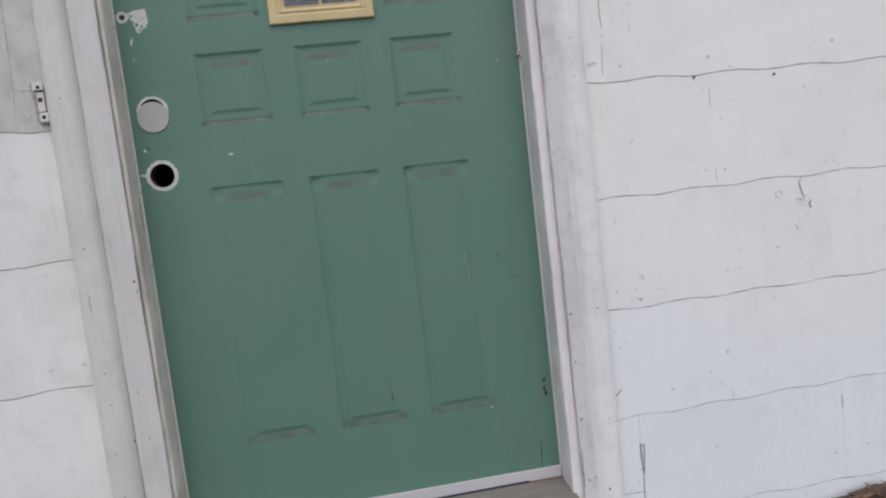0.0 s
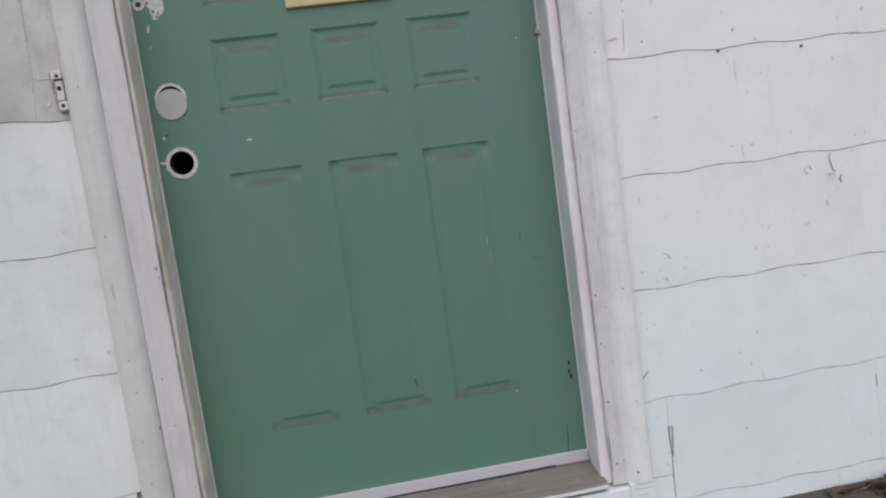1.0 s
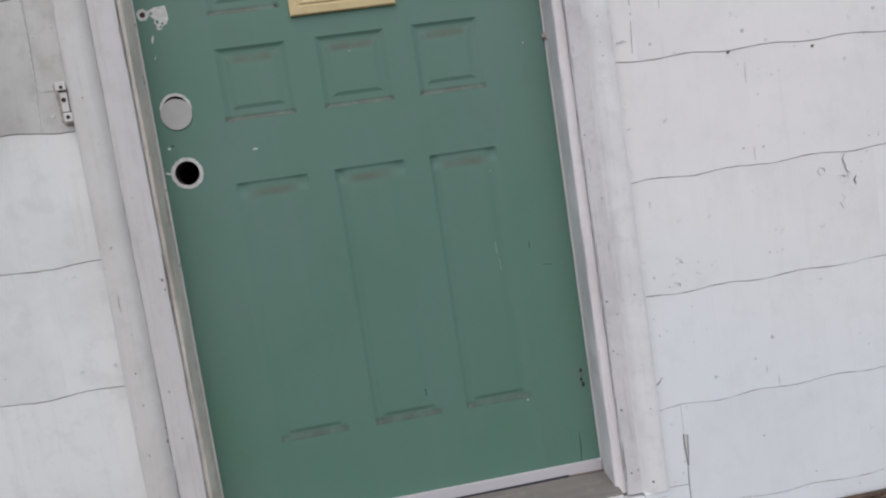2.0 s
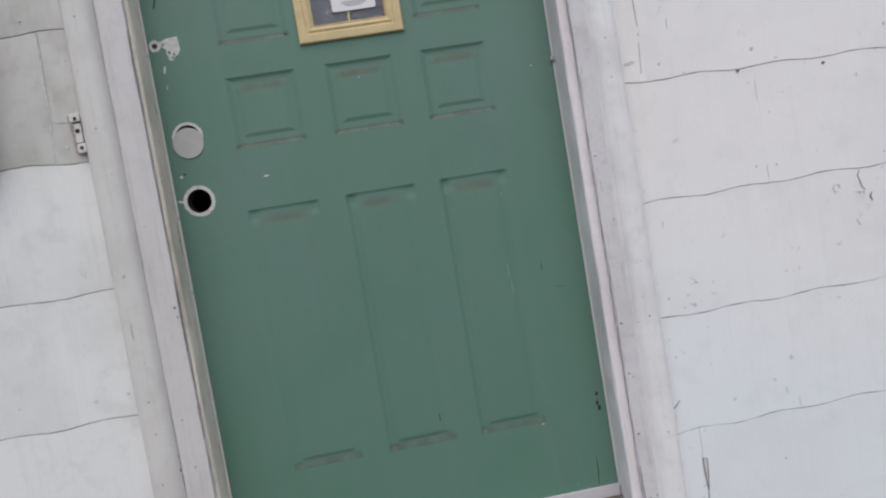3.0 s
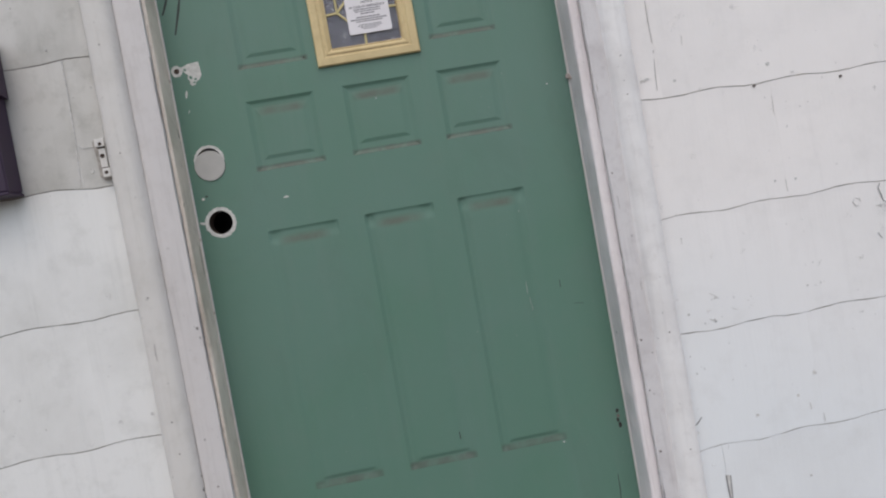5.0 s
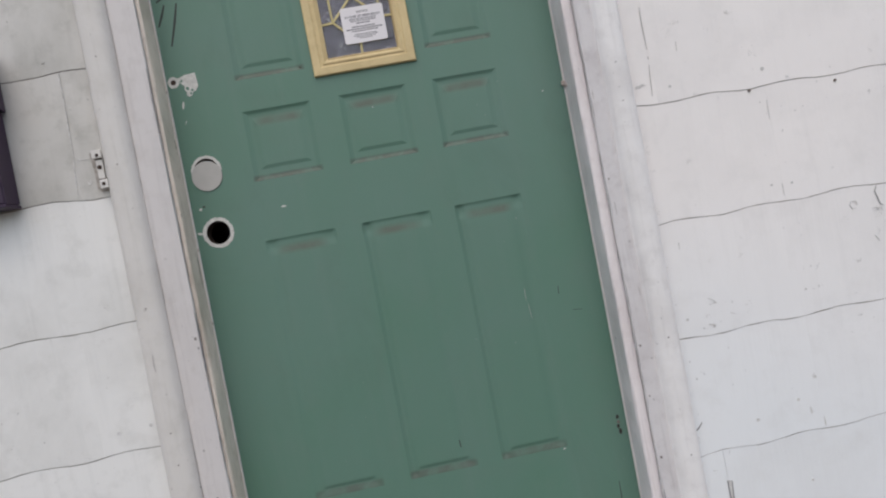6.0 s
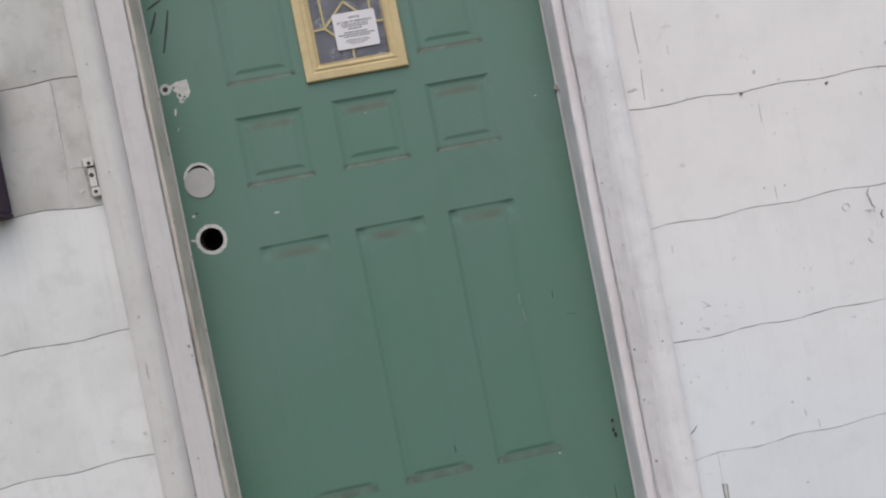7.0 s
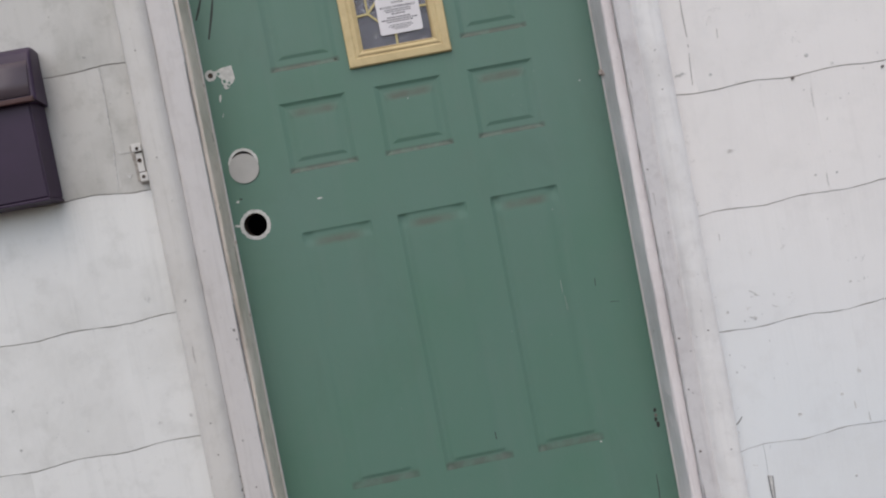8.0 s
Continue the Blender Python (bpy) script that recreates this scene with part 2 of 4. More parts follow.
BOXTRIM = plain("red_brown_edge", (0.080, 0.030, 0.028), 0.55, 0.0, 0.4, 30)


# ---- building helpers ----
def base_of(ob):
    p = Vector((0, 0, 0))
    while ob:
        p += ob.location
        ob = ob.parent
    return p


def thing(name, at, label, category="", kind="", group=""):
    ob = new(name)
    ob.location = at
    ob.empty_display_size = 0.05
    return tagged(ob, label, category, group, kind)


def part(name, bm, material, parent=None, label="", smooth=False, mats=()):
    """Links a bmesh, in world places, as one mesh under parent."""
    me = bpy.data.meshes.new(name)
    if parent:
        bmesh.ops.translate(bm, verts=bm.verts, vec=-base_of(parent))
    bm.normal_update()
    bm.to_mesh(me)
    bm.free()
    for m in (material, *mats):
        me.materials.append(m)
    if smooth:
        me.polygons.foreach_set("use_smooth", [True] * len(me.polygons))
        me.set_sharp_from_angle(angle=radians(32))
    ob = new(name, me)
    ob.parent = parent
    return tagged(ob, label)


def box(x0, x1, y0, y1, z0, z1, bevel=0.0, seg=2):
    bm = bmesh.new()
    bmesh.ops.create_cube(bm, size=1)
    for v in bm.verts:
        v.co = Vector((x0 + (v.co.x + .5) * (x1 - x0), y0 + (v.co.y + .5) * (y1 - y0), z0 + (v.co.z + .5) * (z1 - z0)))
    if bevel:
        bmesh.ops.bevel(bm, geom=bm.edges[:], offset=bevel, segments=seg, affect="EDGES", profile=0.6)
    return bm


def slab_poly(pts, y, t=0.0008):
    """A thin flake of the outline pts (x, z), lying on the plane y and proud of it by t."""
    bm = bmesh.new()
    f = [bm.verts.new((x, y - t, z)) for x, z in pts]
    g = [bm.verts.new((x, y + 0.0005, z)) for x, z in pts]
    bm.faces.new(f)
    bm.faces.new(g[::-1])
    k = len(pts)
    for i in range(k):
        bm.faces.new((f[i], g[i], g[(i + 1) % k], f[(i + 1) % k]))
    bmesh.ops.recalc_face_normals(bm, faces=bm.faces[:])
    return bm


def stroke(points, w, y, t=0.0006, taper=0.35):
    """A thin brushed line through points (x, z), thinner to its ends."""
    k = len(points)
    left, right = [], []
    for i, (x, z) in enumerate(points):
        a, b = points[max(0, i - 1)], points[min(k - 1, i + 1)]
        d = Vector((b[0] - a[0], b[1] - a[1])).normalized()
        u = i / (k - 1)
        h = w / 2 * (taper + (1 - taper) * math.sin(math.pi * min(max(u, 0.08), 0.92)))
        left.append((x - d.y * h, z + d.x * h))
        right.append((x + d.y * h, z - d.x * h))
    bm = bmesh.new()
    a = [bm.verts.new((x, y - t, z)) for x, z in left]
    b = [bm.verts.new((x, y - t, z)) for x, z in right]
    for i in range(k - 1):
        bm.faces.new((a[i], b[i], b[i + 1], a[i + 1]))
    r = bmesh.ops.extrude_face_region(bm, geom=bm.faces[:])
    bmesh.ops.translate(bm, verts=[v for v in r["geom"] if isinstance(v, bmesh.types.BMVert)], vec=(0, t + 0.0004, 0))
    bmesh.ops.recalc_face_normals(bm, faces=bm.faces[:])
    return bm


def blob(x, z, r, y, t=0.0008, seed=0, n=12, flat=1.0):
    rnd = random.Random(seed)
    return slab_poly([(x + r * (0.7 + 0.5 * rnd.random()) * math.cos(a), z + flat * r * (0.7 + 0.5 * rnd.random()) * math.sin(a))
                      for a in [2 * math.pi * i / n for i in range(n)]], y, t)


def disc(x, z, r, y0, y1, n=32, bevel=0.0):
    bm = bmesh.new()
    bmesh.ops.create_cone(bm, cap_ends=True, segments=n, radius1=r, radius2=r, depth=abs(y1 - y0),
                          matrix=Matrix.Translation((x, (y0 + y1) / 2, z)) @ Matrix.Rotation(math.pi / 2, 4, "X"))
    if bevel:
        bmesh.ops.bevel(bm, geom=[e for e in bm.edges if len(e.link_faces) == 2 and e.calc_face_angle(0) > 1], offset=bevel, segments=2, affect="EDGES")
    return bm


def ring(x, z, r0, r1, y0, y1, n=40, rough=0.0, seed=0):
    """A flat ring standing from y0 (front) to y1."""
    rnd = random.Random(seed)
    bm = bmesh.new()
    loops = []
    for r, y in ((r0, y1), (r0, y0), (r1, y0), (r1, y1)):
        loops.append([bm.verts.new((x + r * math.cos(2 * math.pi * i / n), y, z + r * math.sin(2 * math.pi * i / n))) for i in range(n)])
    for i in range(n):
        d = 1 + rough * (rnd.random() - 0.5)
        for lp in loops[2:]:
            v = lp[i]
            v.co.x, v.co.z = x + (v.co.x - x) * d, z + (v.co.z - z) * d
    for a, b in zip(loops, loops[1:] + loops[:1]):
        for i in range(n):
            bm.faces.new((a[i], a[(i + 1) % n], b[(i + 1) % n], b[i]))
    bmesh.ops.recalc_face_normals(bm, faces=bm.faces[:])
    return bm


def rect_frame(x0, x1, z0, z1, profile):
    """A mitred frame round a rectangle; profile: (inset, y), outside to inside."""
    bm = bmesh.new()
    loops = [[bm.verts.new(p) for p in ((x0 + d, y, z0 + d), (x1 - d, y, z0 + d), (x1 - d, y, z1 - d), (x0 + d, y, z1 - d))] for d, y in profile]
    for a, b in zip(loops, loops[1:]):
        for i in range(4):
            bm.faces.new((a[i], a[(i + 1) % 4], b[(i + 1) % 4], b[i]))
    bmesh.ops.recalc_face_normals(bm, faces=bm.faces[:])
    return bm


def extrude_profile(pts, z0, z1, steps=40, wobble=0.0, seed=0):
    """An upright moulding: the closed plan outline pts (x, y) from z0 to z1, a little uneven along its length."""
    bm = bmesh.new()
    rows = []
    for s in range(steps + 1):
        z = z0 + (z1 - z0) * s / steps
        dx = wobble * noise.noise((seed, 0.0, z * 4))
        row = []
        for k, (x, y) in enumerate(pts):
            w = wobble * (0.6 * noise.noise((seed + k * 3.1, 5.0, z * 9)) + 0.35 * noise.noise((seed + k * 3.1, 9.0, z * 43)))
            row.append(bm.verts.new((x + dx + w, y + w * 0.7, z)))
        rows.append(row)
    k = len(pts)
    for a, b in zip(rows, rows[1:]):
        for i in range(k):
            bm.faces.new((a[i], a[(i + 1) % k], b[(i + 1) % k], b[i]))
    bm.faces.new(rows[0][::-1])
    bm.faces.new(rows[-1])
    bmesh.ops.recalc_face_normals(bm, faces=bm.faces[:])
    return bm


# ---- ground ----
bm = bmesh.new()
lim = [-400, -120, -40, -15] + [-6 + 0.25 * i for i in range(49)] + [15, 40, 120, 400]
grid = [[bm.verts.new((x + 0.45, y - 2, -0.10 + (0.006 * noise.noise((x * 3, y * 3, 0)) if abs(x) < 6 and abs(y) < 6 else 0))) for x in lim] for y in lim]
for r0, r1 in zip(grid, grid[1:]):
    for i in range(len(lim) - 1):
        bm.faces.new((r0[i], r0[i + 1], r1[i + 1], r1[i]))
tagged(part("ground", bm, EARTH, smooth=True), "bare grey-brown earth with scattered debris", "ground", kind="structure")

# ---- house: wall with door opening, and the plain room behind ----
WX0, WX1, WZ0, WZ1 = -4.0, 5.0, -0.35, 2.62
OX0, OX1, OZ0, OZ1 = -0.075, 0.975, -0.02, 2.16


def wall_sheet():
    bm = bmesh.new()
    for x0, x1, z0, z1 in ((WX0, OX0, WZ0, WZ1), (OX1, WX1, WZ0, WZ1), (OX0, OX1, WZ0, OZ0), (OX0, OX1, OZ1, WZ1)):
        b = box(x0, x1, -0.078, 0.09, z0, z1)
        me = bpy.data.meshes.new("tmp")
        b.to_mesh(me)
        b.free()
        bm.from_mesh(me)
        bpy.data.meshes.remove(me)
    bmesh.ops.remove_doubles(bm, verts=bm.verts, dist=0.0005)
    return bm


wall = tagged(part("wall_front", wall_sheet(), SHEATH), "house wall clad in white painted wavy-edged cement shingles", "wall", kind="structure")
for nm, b in (("wall_left", (WX0, WX0 + 0.12, 0.095, 3.2, WZ0, WZ1)), ("wall_right", (WX1 - 0.12, WX1, 0.095, 3.2, WZ0, WZ1)),
              ("wall_back", (WX0, WX1, 3.205, 3.32, WZ0, WZ1))):
    tagged(part(nm, box(*b), PLASTER), "plain painted wall closing the room", "wall", kind="structure")
tagged(part("floor", box(WX0 + 0.125, WX1 - 0.125, 0.095, 3.2, -0.2, 0.03), SILL), "dark worn timber floor inside the room", "floor", kind="structure")
tagged(part("ceiling", box(WX0, WX1, -0.078, 3.32, WZ1 + 0.004, WZ1 + 0.12), PLASTER), "plain flat ceiling over the room", "ceiling", kind="structure")

# ---- door frame: jambs, brick moulding, head ----
frame_ob = thing("door_frame", (0.45, -0.05, 0.02), "white painted wooden door frame with chipped moulding and nail heads", "door frame", "structure")
MOULD = [(0.1250, -0.076), (0.1245, -0.1080), (0.1235, -0.1130), (0.1205, -0.1170), (0.114, -0.1198), (0.104, -0.1211), (0.094, -0.1214), (0.082, -0.1206), (0.0730, -0.1176),
         (0.0668, -0.1130), (0.0632, -0.1078), (0.0614, -0.1050), (0.0604, -0.0815)]
MOULD_R = MOULD[:7] + [(0.083, -0.1202), (0.074, -0.1162), (0.0668, -0.1110), (0.0632, -0.1062), (0.0612, -0.1046), (0.0604, -0.0815)]
STOP = [(0.0345, 0.05), (0.0345, -0.0895), (0.0040, -0.0905), (0.0008, -0.0897), (-0.0012, -0.0875), (-0.0020, -0.0830), (0.0, -0.0010), (0.0, 0.05)]


def face_profile(inner):
    """Flat casing from the moulding to its crisp inner edge."""
    return [(0.0660, -0.0908), (0.0655, -0.1036), (0.0612, -0.1044), (0.0590, -0.1057), (0.0560, -0.1062), (0.040, -0.1066), (inner + 0.0050, -0.1063), (inner + 0.0018, -0.1055),
            (inner + 0.0003, -0.1036), (inner, -0.0995), (inner + 0.0022, -0.0950), (inner + 0.0034, -0.0908)]


INNER_L, INNER_R = 0.0042, 0.0216


def side(u, left):
    return -u if left else 0.899 + u * 0.945


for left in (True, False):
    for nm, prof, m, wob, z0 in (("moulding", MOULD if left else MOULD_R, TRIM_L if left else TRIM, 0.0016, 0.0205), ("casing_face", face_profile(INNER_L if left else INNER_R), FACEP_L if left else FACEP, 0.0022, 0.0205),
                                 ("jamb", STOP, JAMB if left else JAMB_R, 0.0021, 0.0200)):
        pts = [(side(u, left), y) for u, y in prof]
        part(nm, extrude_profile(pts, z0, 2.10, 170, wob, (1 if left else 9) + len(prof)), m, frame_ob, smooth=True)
# head pieces
part("head_jamb", box(-0.0135, 0.9125, -0.098, 0.05, 2.104, 2.15, 0.002), JAMB, frame_ob)
part("head_casing", box(-0.131, 1.024, -0.1165, -0.099, 2.104, 2.20, 0.004), TRIM, frame_ob)
for x0, x1 in ((-0.001, 0.0030), (0.8960, 0.9000)):
    part("weatherstrip", box(x0, x1, -0.0042, -0.0006, 0.070, 2.10, 0.0008, 1), TRIM_L, frame_ob)
# door stop behind the leaf
for x0, x1 in ((0.0, 0.012), (0.887, 0.899)):
    part("door_stop", box(x0, x1, 0.0465, 0.06, 0.045, 2.10), JAMB, frame_ob)


def nail(parent, x, z, y, r=0.003, m=NAILM, nm="nail"):
    return part(nm, disc(x, z, r * 0.52, y - 0.0005, y + 0.003, 10), m, parent)


for z in (1.296, 1.069, 0.763, 0.497, 0.225, 1.55, 1.85):
    nail(frame_ob, -0.096, z, -0.1213, 0.0030)
for x, z, y, r in ((0.986, 1.014, -0.1213, 0.0026), (0.989, 0.484, -0.1213, 0.0036), (0.992, 0.219, -0.1213, 0.0028), (0.928, 0.476, -0.1085, 0.0042),
                   (0.929, 0.223, -0.1085, 0.0045), (0.928, 0.362, -0.1085, 0.003), (0.927, 0.851, -0.1085, 0.003), (-0.093, 0.428, -0.1213, 0.003),
                   (0.934, 0.072, -0.1085, 0.004), (0.978, 0.048, -0.1213, 0.005), (0.93, 1.30, -0.1085, 0.003), (-0.032, 0.34, -0.1085, 0.0028)):
    nail(frame_ob, x, z, y, r)

for x, y, z, r in ((0.001, -0.004, 0.868, 0.0026), (0.0, -0.010, 1.228, 0.003), (0.8955, -0.006, 1.094, 0.0060), (0.899, -0.016, 1.087, 0.003), (0.0005, -0.006, 0.700, 0.003)):
    bm = bmesh.new()
    bmesh.ops.create_icosphere(bm, subdivisions=2, radius=r)
    for v in bm.verts:
        v.co *= 1 + 0.4 * noise.noise(v.co * 300 + Vector((z * 9, 0, 0)))
        v.co.z *= 1.3
    bmesh.ops.translate(bm, verts=bm.verts, vec=(x, y, z))
    part("paint_drip", bm, DRIP, frame_ob, "", True)

for x0, x1 in ((-0.036, -0.0032), (0.9038, 0.936)):
    part("sill_horn", box(x0, x1, -0.0860, 0.05, 0.012, 0.0395, 0.001, 1), SILL, frame_ob)
# cracked and dirty paint along the grooves; strokes at u 0.126 paint the moulding's thin shadow
for left, u, y, z0, z1, w, m in ((True, 0.0046, -0.1055, 0.585, 0.735, 0.0026, SLIT), (True, 0.0046, -0.1055, 0.395, 0.470, 0.0016, SLIT), (True, 0.0046, -0.1055, 1.120, 1.260, 0.0018, SLIT),
                                 (True, 0.0604, -0.1052, 0.040, 0.330, 0.0017, SLIT), (True, 0.0046, -0.1055, 0.080, 0.240, 0.0020, SLIT), (True, 0.0606, -0.1050, 0.34, 1.60, 0.0010, DIRT_SHADE), (True, 0.1262, -0.0903, 0.03, 0.45, 0.0024, DIRT_SHADE), (True, 0.1264, -0.0903, 0.45, 1.02, 0.0032, SLIGHT), (True, 0.1262, -0.0903, 1.02, 1.60, 0.0022, DIRT_SHADE),
                                 (False, 0.0240, -0.1056, 0.975, 1.035, 0.0018, DIRT_SHADE), (False, 0.0238, -0.1056, 0.430, 0.620, 0.0014, DIRT_SHADE), (False, 0.0240, -0.1056, 0.055, 0.150, 0.0022, SLIT),
                                 (True, 0.0060, -0.0904, 0.07, 1.60, 0.0015, GROOVE), (False, 0.0240, -0.0900, 0.07, 1.60, 0.0013, GROOVE), (True, 0.0760, -0.1176, 0.575, 0.612, 0.0030, DIRT_SHADE), (True, 0.0700, -0.1136, 0.560, 0.585, 0.0024, DIRT_SHADE),
                                 (False, 0.0330, -0.1065, 0.770, 0.800, 0.0020, CASEMARK), (False, 0.0290, -0.1064, 1.03, 1.05, 0.0022, CASEMARK),
                                 (False, 0.0530, -0.1063, 0.585, 0.605, 0.0020, CASEMARK), (True, 0.1020, -0.1212, 0.630, 0.665, 0.0024, DIRT_SHADE)):
    rnd = random.Random(int(z0 * 1000) + left)
    k = max(4, int((z1 - z0) / 0.02))
    pts = [(side(u, left) + rnd.uniform(-0.0009, 0.0009), z0 + (z1 - z0) * i / k) for i in range(k + 1)]
    part("paint_crack", stroke(pts, w, y, 0.0006, 0.3), m, frame_ob)

# stains of bare grey wood on the jambs' returns
for left, y, z, k in ((True, -0.030, 1.255, 0.020), (True, -0.045, 1.205, 0.012), (True, -0.028, 0.955, 0.030), (True, -0.050, 0.905, 0.016), (True, -0.022, 0.820, 0.036), (True, -0.040, 0.700, 0.022),
                      (True, -0.018, 1.105, 0.018), (False, -0.040, 1.040, 0.012), (False, -0.030, 0.125, 0.010), (False, -0.050, 0.095, 0.014)):
    rnd = random.Random(int(z * 1000))
    bm = bmesh.new()
    ring_pts = []
    for i in range(14):
        a = 2 * math.pi * i / 14
        r = 0.75 + 0.5 * rnd.random()
        ring_pts.append((y + 0.0042 * r * math.cos(a), z + k * r * math.sin(a)))
    xs = (0.0006, -0.0004) if left else (0.8984, 0.8994)
    f, g = [[bm.verts.new((x, a, b)) for a, b in ring_pts] for x in xs]
    bm.faces.new(f)
    for i in range(14):
        bm.faces.new((f[i], g[i], g[(i + 1) % 14], f[(i + 1) % 14]))
    bmesh.ops.recalc_face_normals(bm, faces=bm.faces[:])
    part("bare_patch", bm, STAIN, frame_ob)

# ---- sill, sub-sill board ----
def sill_mesh():
    bm = bmesh.new()
    pts = [(0.06, 0.046), (-0.006, 0.046), (-0.112, 0.0365), (-0.121, 0.0345), (-0.123, 0.0325), (-0.123, 0.024), (-0.118, 0.022), (0.06, 0.012)]
    ends = []
    for s in range(31):
        x = -0.003 + 0.9065 * s / 30
        ends.append([bm.verts.new((x, y, z + 0.0012 * noise.noise((x * 7, y * 9, 1)))) for y, z in pts])
    for a, b in zip(ends, ends[1:]):
        for i in range(len(pts)):
            f = bm.faces.new((a[i], a[(i + 1) % len(pts)], b[(i + 1) % len(pts)], b[i]))
            f.material_index = 1 if i in (4, 5) else 0
    bm.faces.new(ends[0][::-1])
    bm.faces.new(ends[-1])
    bmesh.ops.recalc_face_normals(bm, faces=bm.faces[:])
    return bm


tagged(part("door_sill", sill_mesh(), SILL, mats=(TRIM,)), "weathered grey wooden door sill with white front edge", "sill", kind="structure")
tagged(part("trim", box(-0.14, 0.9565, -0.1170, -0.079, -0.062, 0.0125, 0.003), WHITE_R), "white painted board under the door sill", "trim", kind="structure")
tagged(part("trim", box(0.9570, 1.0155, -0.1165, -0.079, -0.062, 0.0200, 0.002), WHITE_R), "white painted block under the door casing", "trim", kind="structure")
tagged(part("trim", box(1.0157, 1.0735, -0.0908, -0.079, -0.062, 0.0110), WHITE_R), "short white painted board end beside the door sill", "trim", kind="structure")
tagged(part("trim", box(0.811, 0.8985, -0.0120, -0.0082, 0.0462, 0.0505, 0.001), plain("brown_wood", (0.20, 0.155, 0.135), 0.8)), "small brown wood shim on the sill", "trim", kind="structure")

# peeling paint along the board under the sill
for i, (xa, xb, z, w) in enumerate(((0.70, 0.79, 0.004, 0.0010), (0.83, 0.90, -0.003, 0.0012), (0.88, 0.945, -0.012, 0.0009), (0.965, 1.010, 0.006, 0.0012), (0.970, 1.000, -0.010, 0.0009))):
    rnd = random.Random(80 + i)
    pts = [(xa + (xb - xa) * k / 7, z + rnd.uniform(-0.0016, 0.0016)) for k in range(8)]
    part("paint_crack", stroke(pts, w, -0.1170 if xb < 0.957 else -0.1165, 0.0005, 0.5), DIRT_SHADE, frame_ob)

# ---- door ----
door = thing("door_1", (0.45, 0.0, 0.05), "green painted panelled steel door, knob and deadbolt removed", "door", "structure")
DX0, DX1, DZ0, DZ1 = 0.0025, 0.8965, 0.060, 2.095
COLS = ((0.151, 0.312), (0.372, 0.534), (0.590, 0.749))
LOW, MID, UP = (0.256, 0.861), (0.997, 1.158), (1.230, 1.80)
LITE = (0.350, 0.548, 1.226, 1.83)
HOLES = ((0.052, 0.899, 0.0265), (0.052, 1.042, 0.0270))
HALF = 0.0368


def leaf_mesh():
    rects = [(c[0], c[1], r[0], r[1]) for c in COLS for r in (LOW, MID)] + [(c[0], c[1], *UP) for c in (COLS[0], COLS[2])]
    squares = [(x - HALF, x + HALF, z - HALF, z + HALF) for x, z, r in HOLES]
    bm = bmesh.new()

    def plate(y, cuts):
        allr = cuts + squares
        xs = sorted({DX0, DX1, *[v for r in allr for v in r[:2]]})
        zs = sorted({DZ0, DZ1, *[v for r in allr for v in r[2:]]})
        for x0, x1 in zip(xs, xs[1:]):
            for z0, z1 in zip(zs, zs[1:]):
                mx, mz = (x0 + x1) / 2, (z0 + z1) / 2
                if any(r[0] < mx < r[1] and r[2] < mz < r[3] for r in allr):
                    continue
                bm.faces.new([bm.verts.new((x, y, z)) for x, z in ((x0, z0), (x1, z0), (x1, z1), (x0, z1))])
        for x, z, r in HOLES:
            inner, outer = [], []
            for i in range(48):
                a = 2 * math.pi * i / 48
                c, s = math.cos(a), math.sin(a)
                k = HALF / max(abs(c), abs(s))
                inner.append(bm.verts.new((x + r * c, y, z + r * s)))
                outer.append(bm.verts.new((x + k * c, y, z + k * s)))
            for i in range(48):
                j = (i + 1) % 48
                bm.faces.new((inner[i], inner[j], outer[j], outer[i]))

    plate(0.0, rects + [LITE])
    plate(0.0435, [LITE])
    bmesh.ops.remove_doubles(bm, verts=bm.verts, dist=0.00005)
    for v0, v1 in (((DX0, DZ0), (DX1, DZ0)), ((DX1, DZ0), (DX1, DZ1)), ((DX1, DZ1), (DX0, DZ1)), ((DX0, DZ1), (DX0, DZ0))):
        bm.faces.new([bm.verts.new(p) for p in ((v0[0], 0, v0[1]), (v1[0], 0, v1[1]), (v1[0], 0.0435, v1[1]), (v0[0], 0.0435, v0[1]))])
    for x, z, r in HOLES:
        f = [[bm.verts.new((x + r * math.cos(2 * math.pi * i / 48), y, z + r * math.sin(2 * math.pi * i / 48))) for i in range(48)] for y in (0, 0.0435)]
        for i in range(48):
            bm.faces.new((f[0][i], f[0][(i + 1) % 48], f[1][(i + 1) % 48], f[1][i])).material_index = 1
    # returns of the window cut
    x0, x1, z0, z1 = LITE
    for a, b in (((x0, z0), (x1, z0)), ((x1, z0), (x1, z1)), ((x1, z1), (x0, z1)), ((x0, z1), (x0, z0))):
        bm.faces.new([bm.verts.new(p) for p in ((a[0], 0, a[1]), (b[0], 0, b[1]), (b[0], 0.0435, b[1]), (a[0], 0.0435, a[1]))])
    bmesh.ops.remove_doubles(bm, verts=bm.verts, dist=0.00005)
    bmesh.ops.recalc_face_normals(bm, faces=bm.faces[:])
    return bm


part("leaf", leaf_mesh(), GREEN, door, mats=(RUST,))


MID_PROFILE = ((0.0, 0.0, 0.0, 0.0), (0.0040, 0.0015, 0.0014, 0.0004), (0.0115, 0.0060, 0.0062, 0.0031), (0.0150, 0.0090, 0.0100, 0.0040),
               (0.0200, 0.0245, 0.0165, 0.0042), (0.0230, 0.0268, 0.0200, 0.0039), (0.0320, 0.0325, 0.0350, 0.0023), (0.0360, 0.0350, 0.0400, 0.0020))


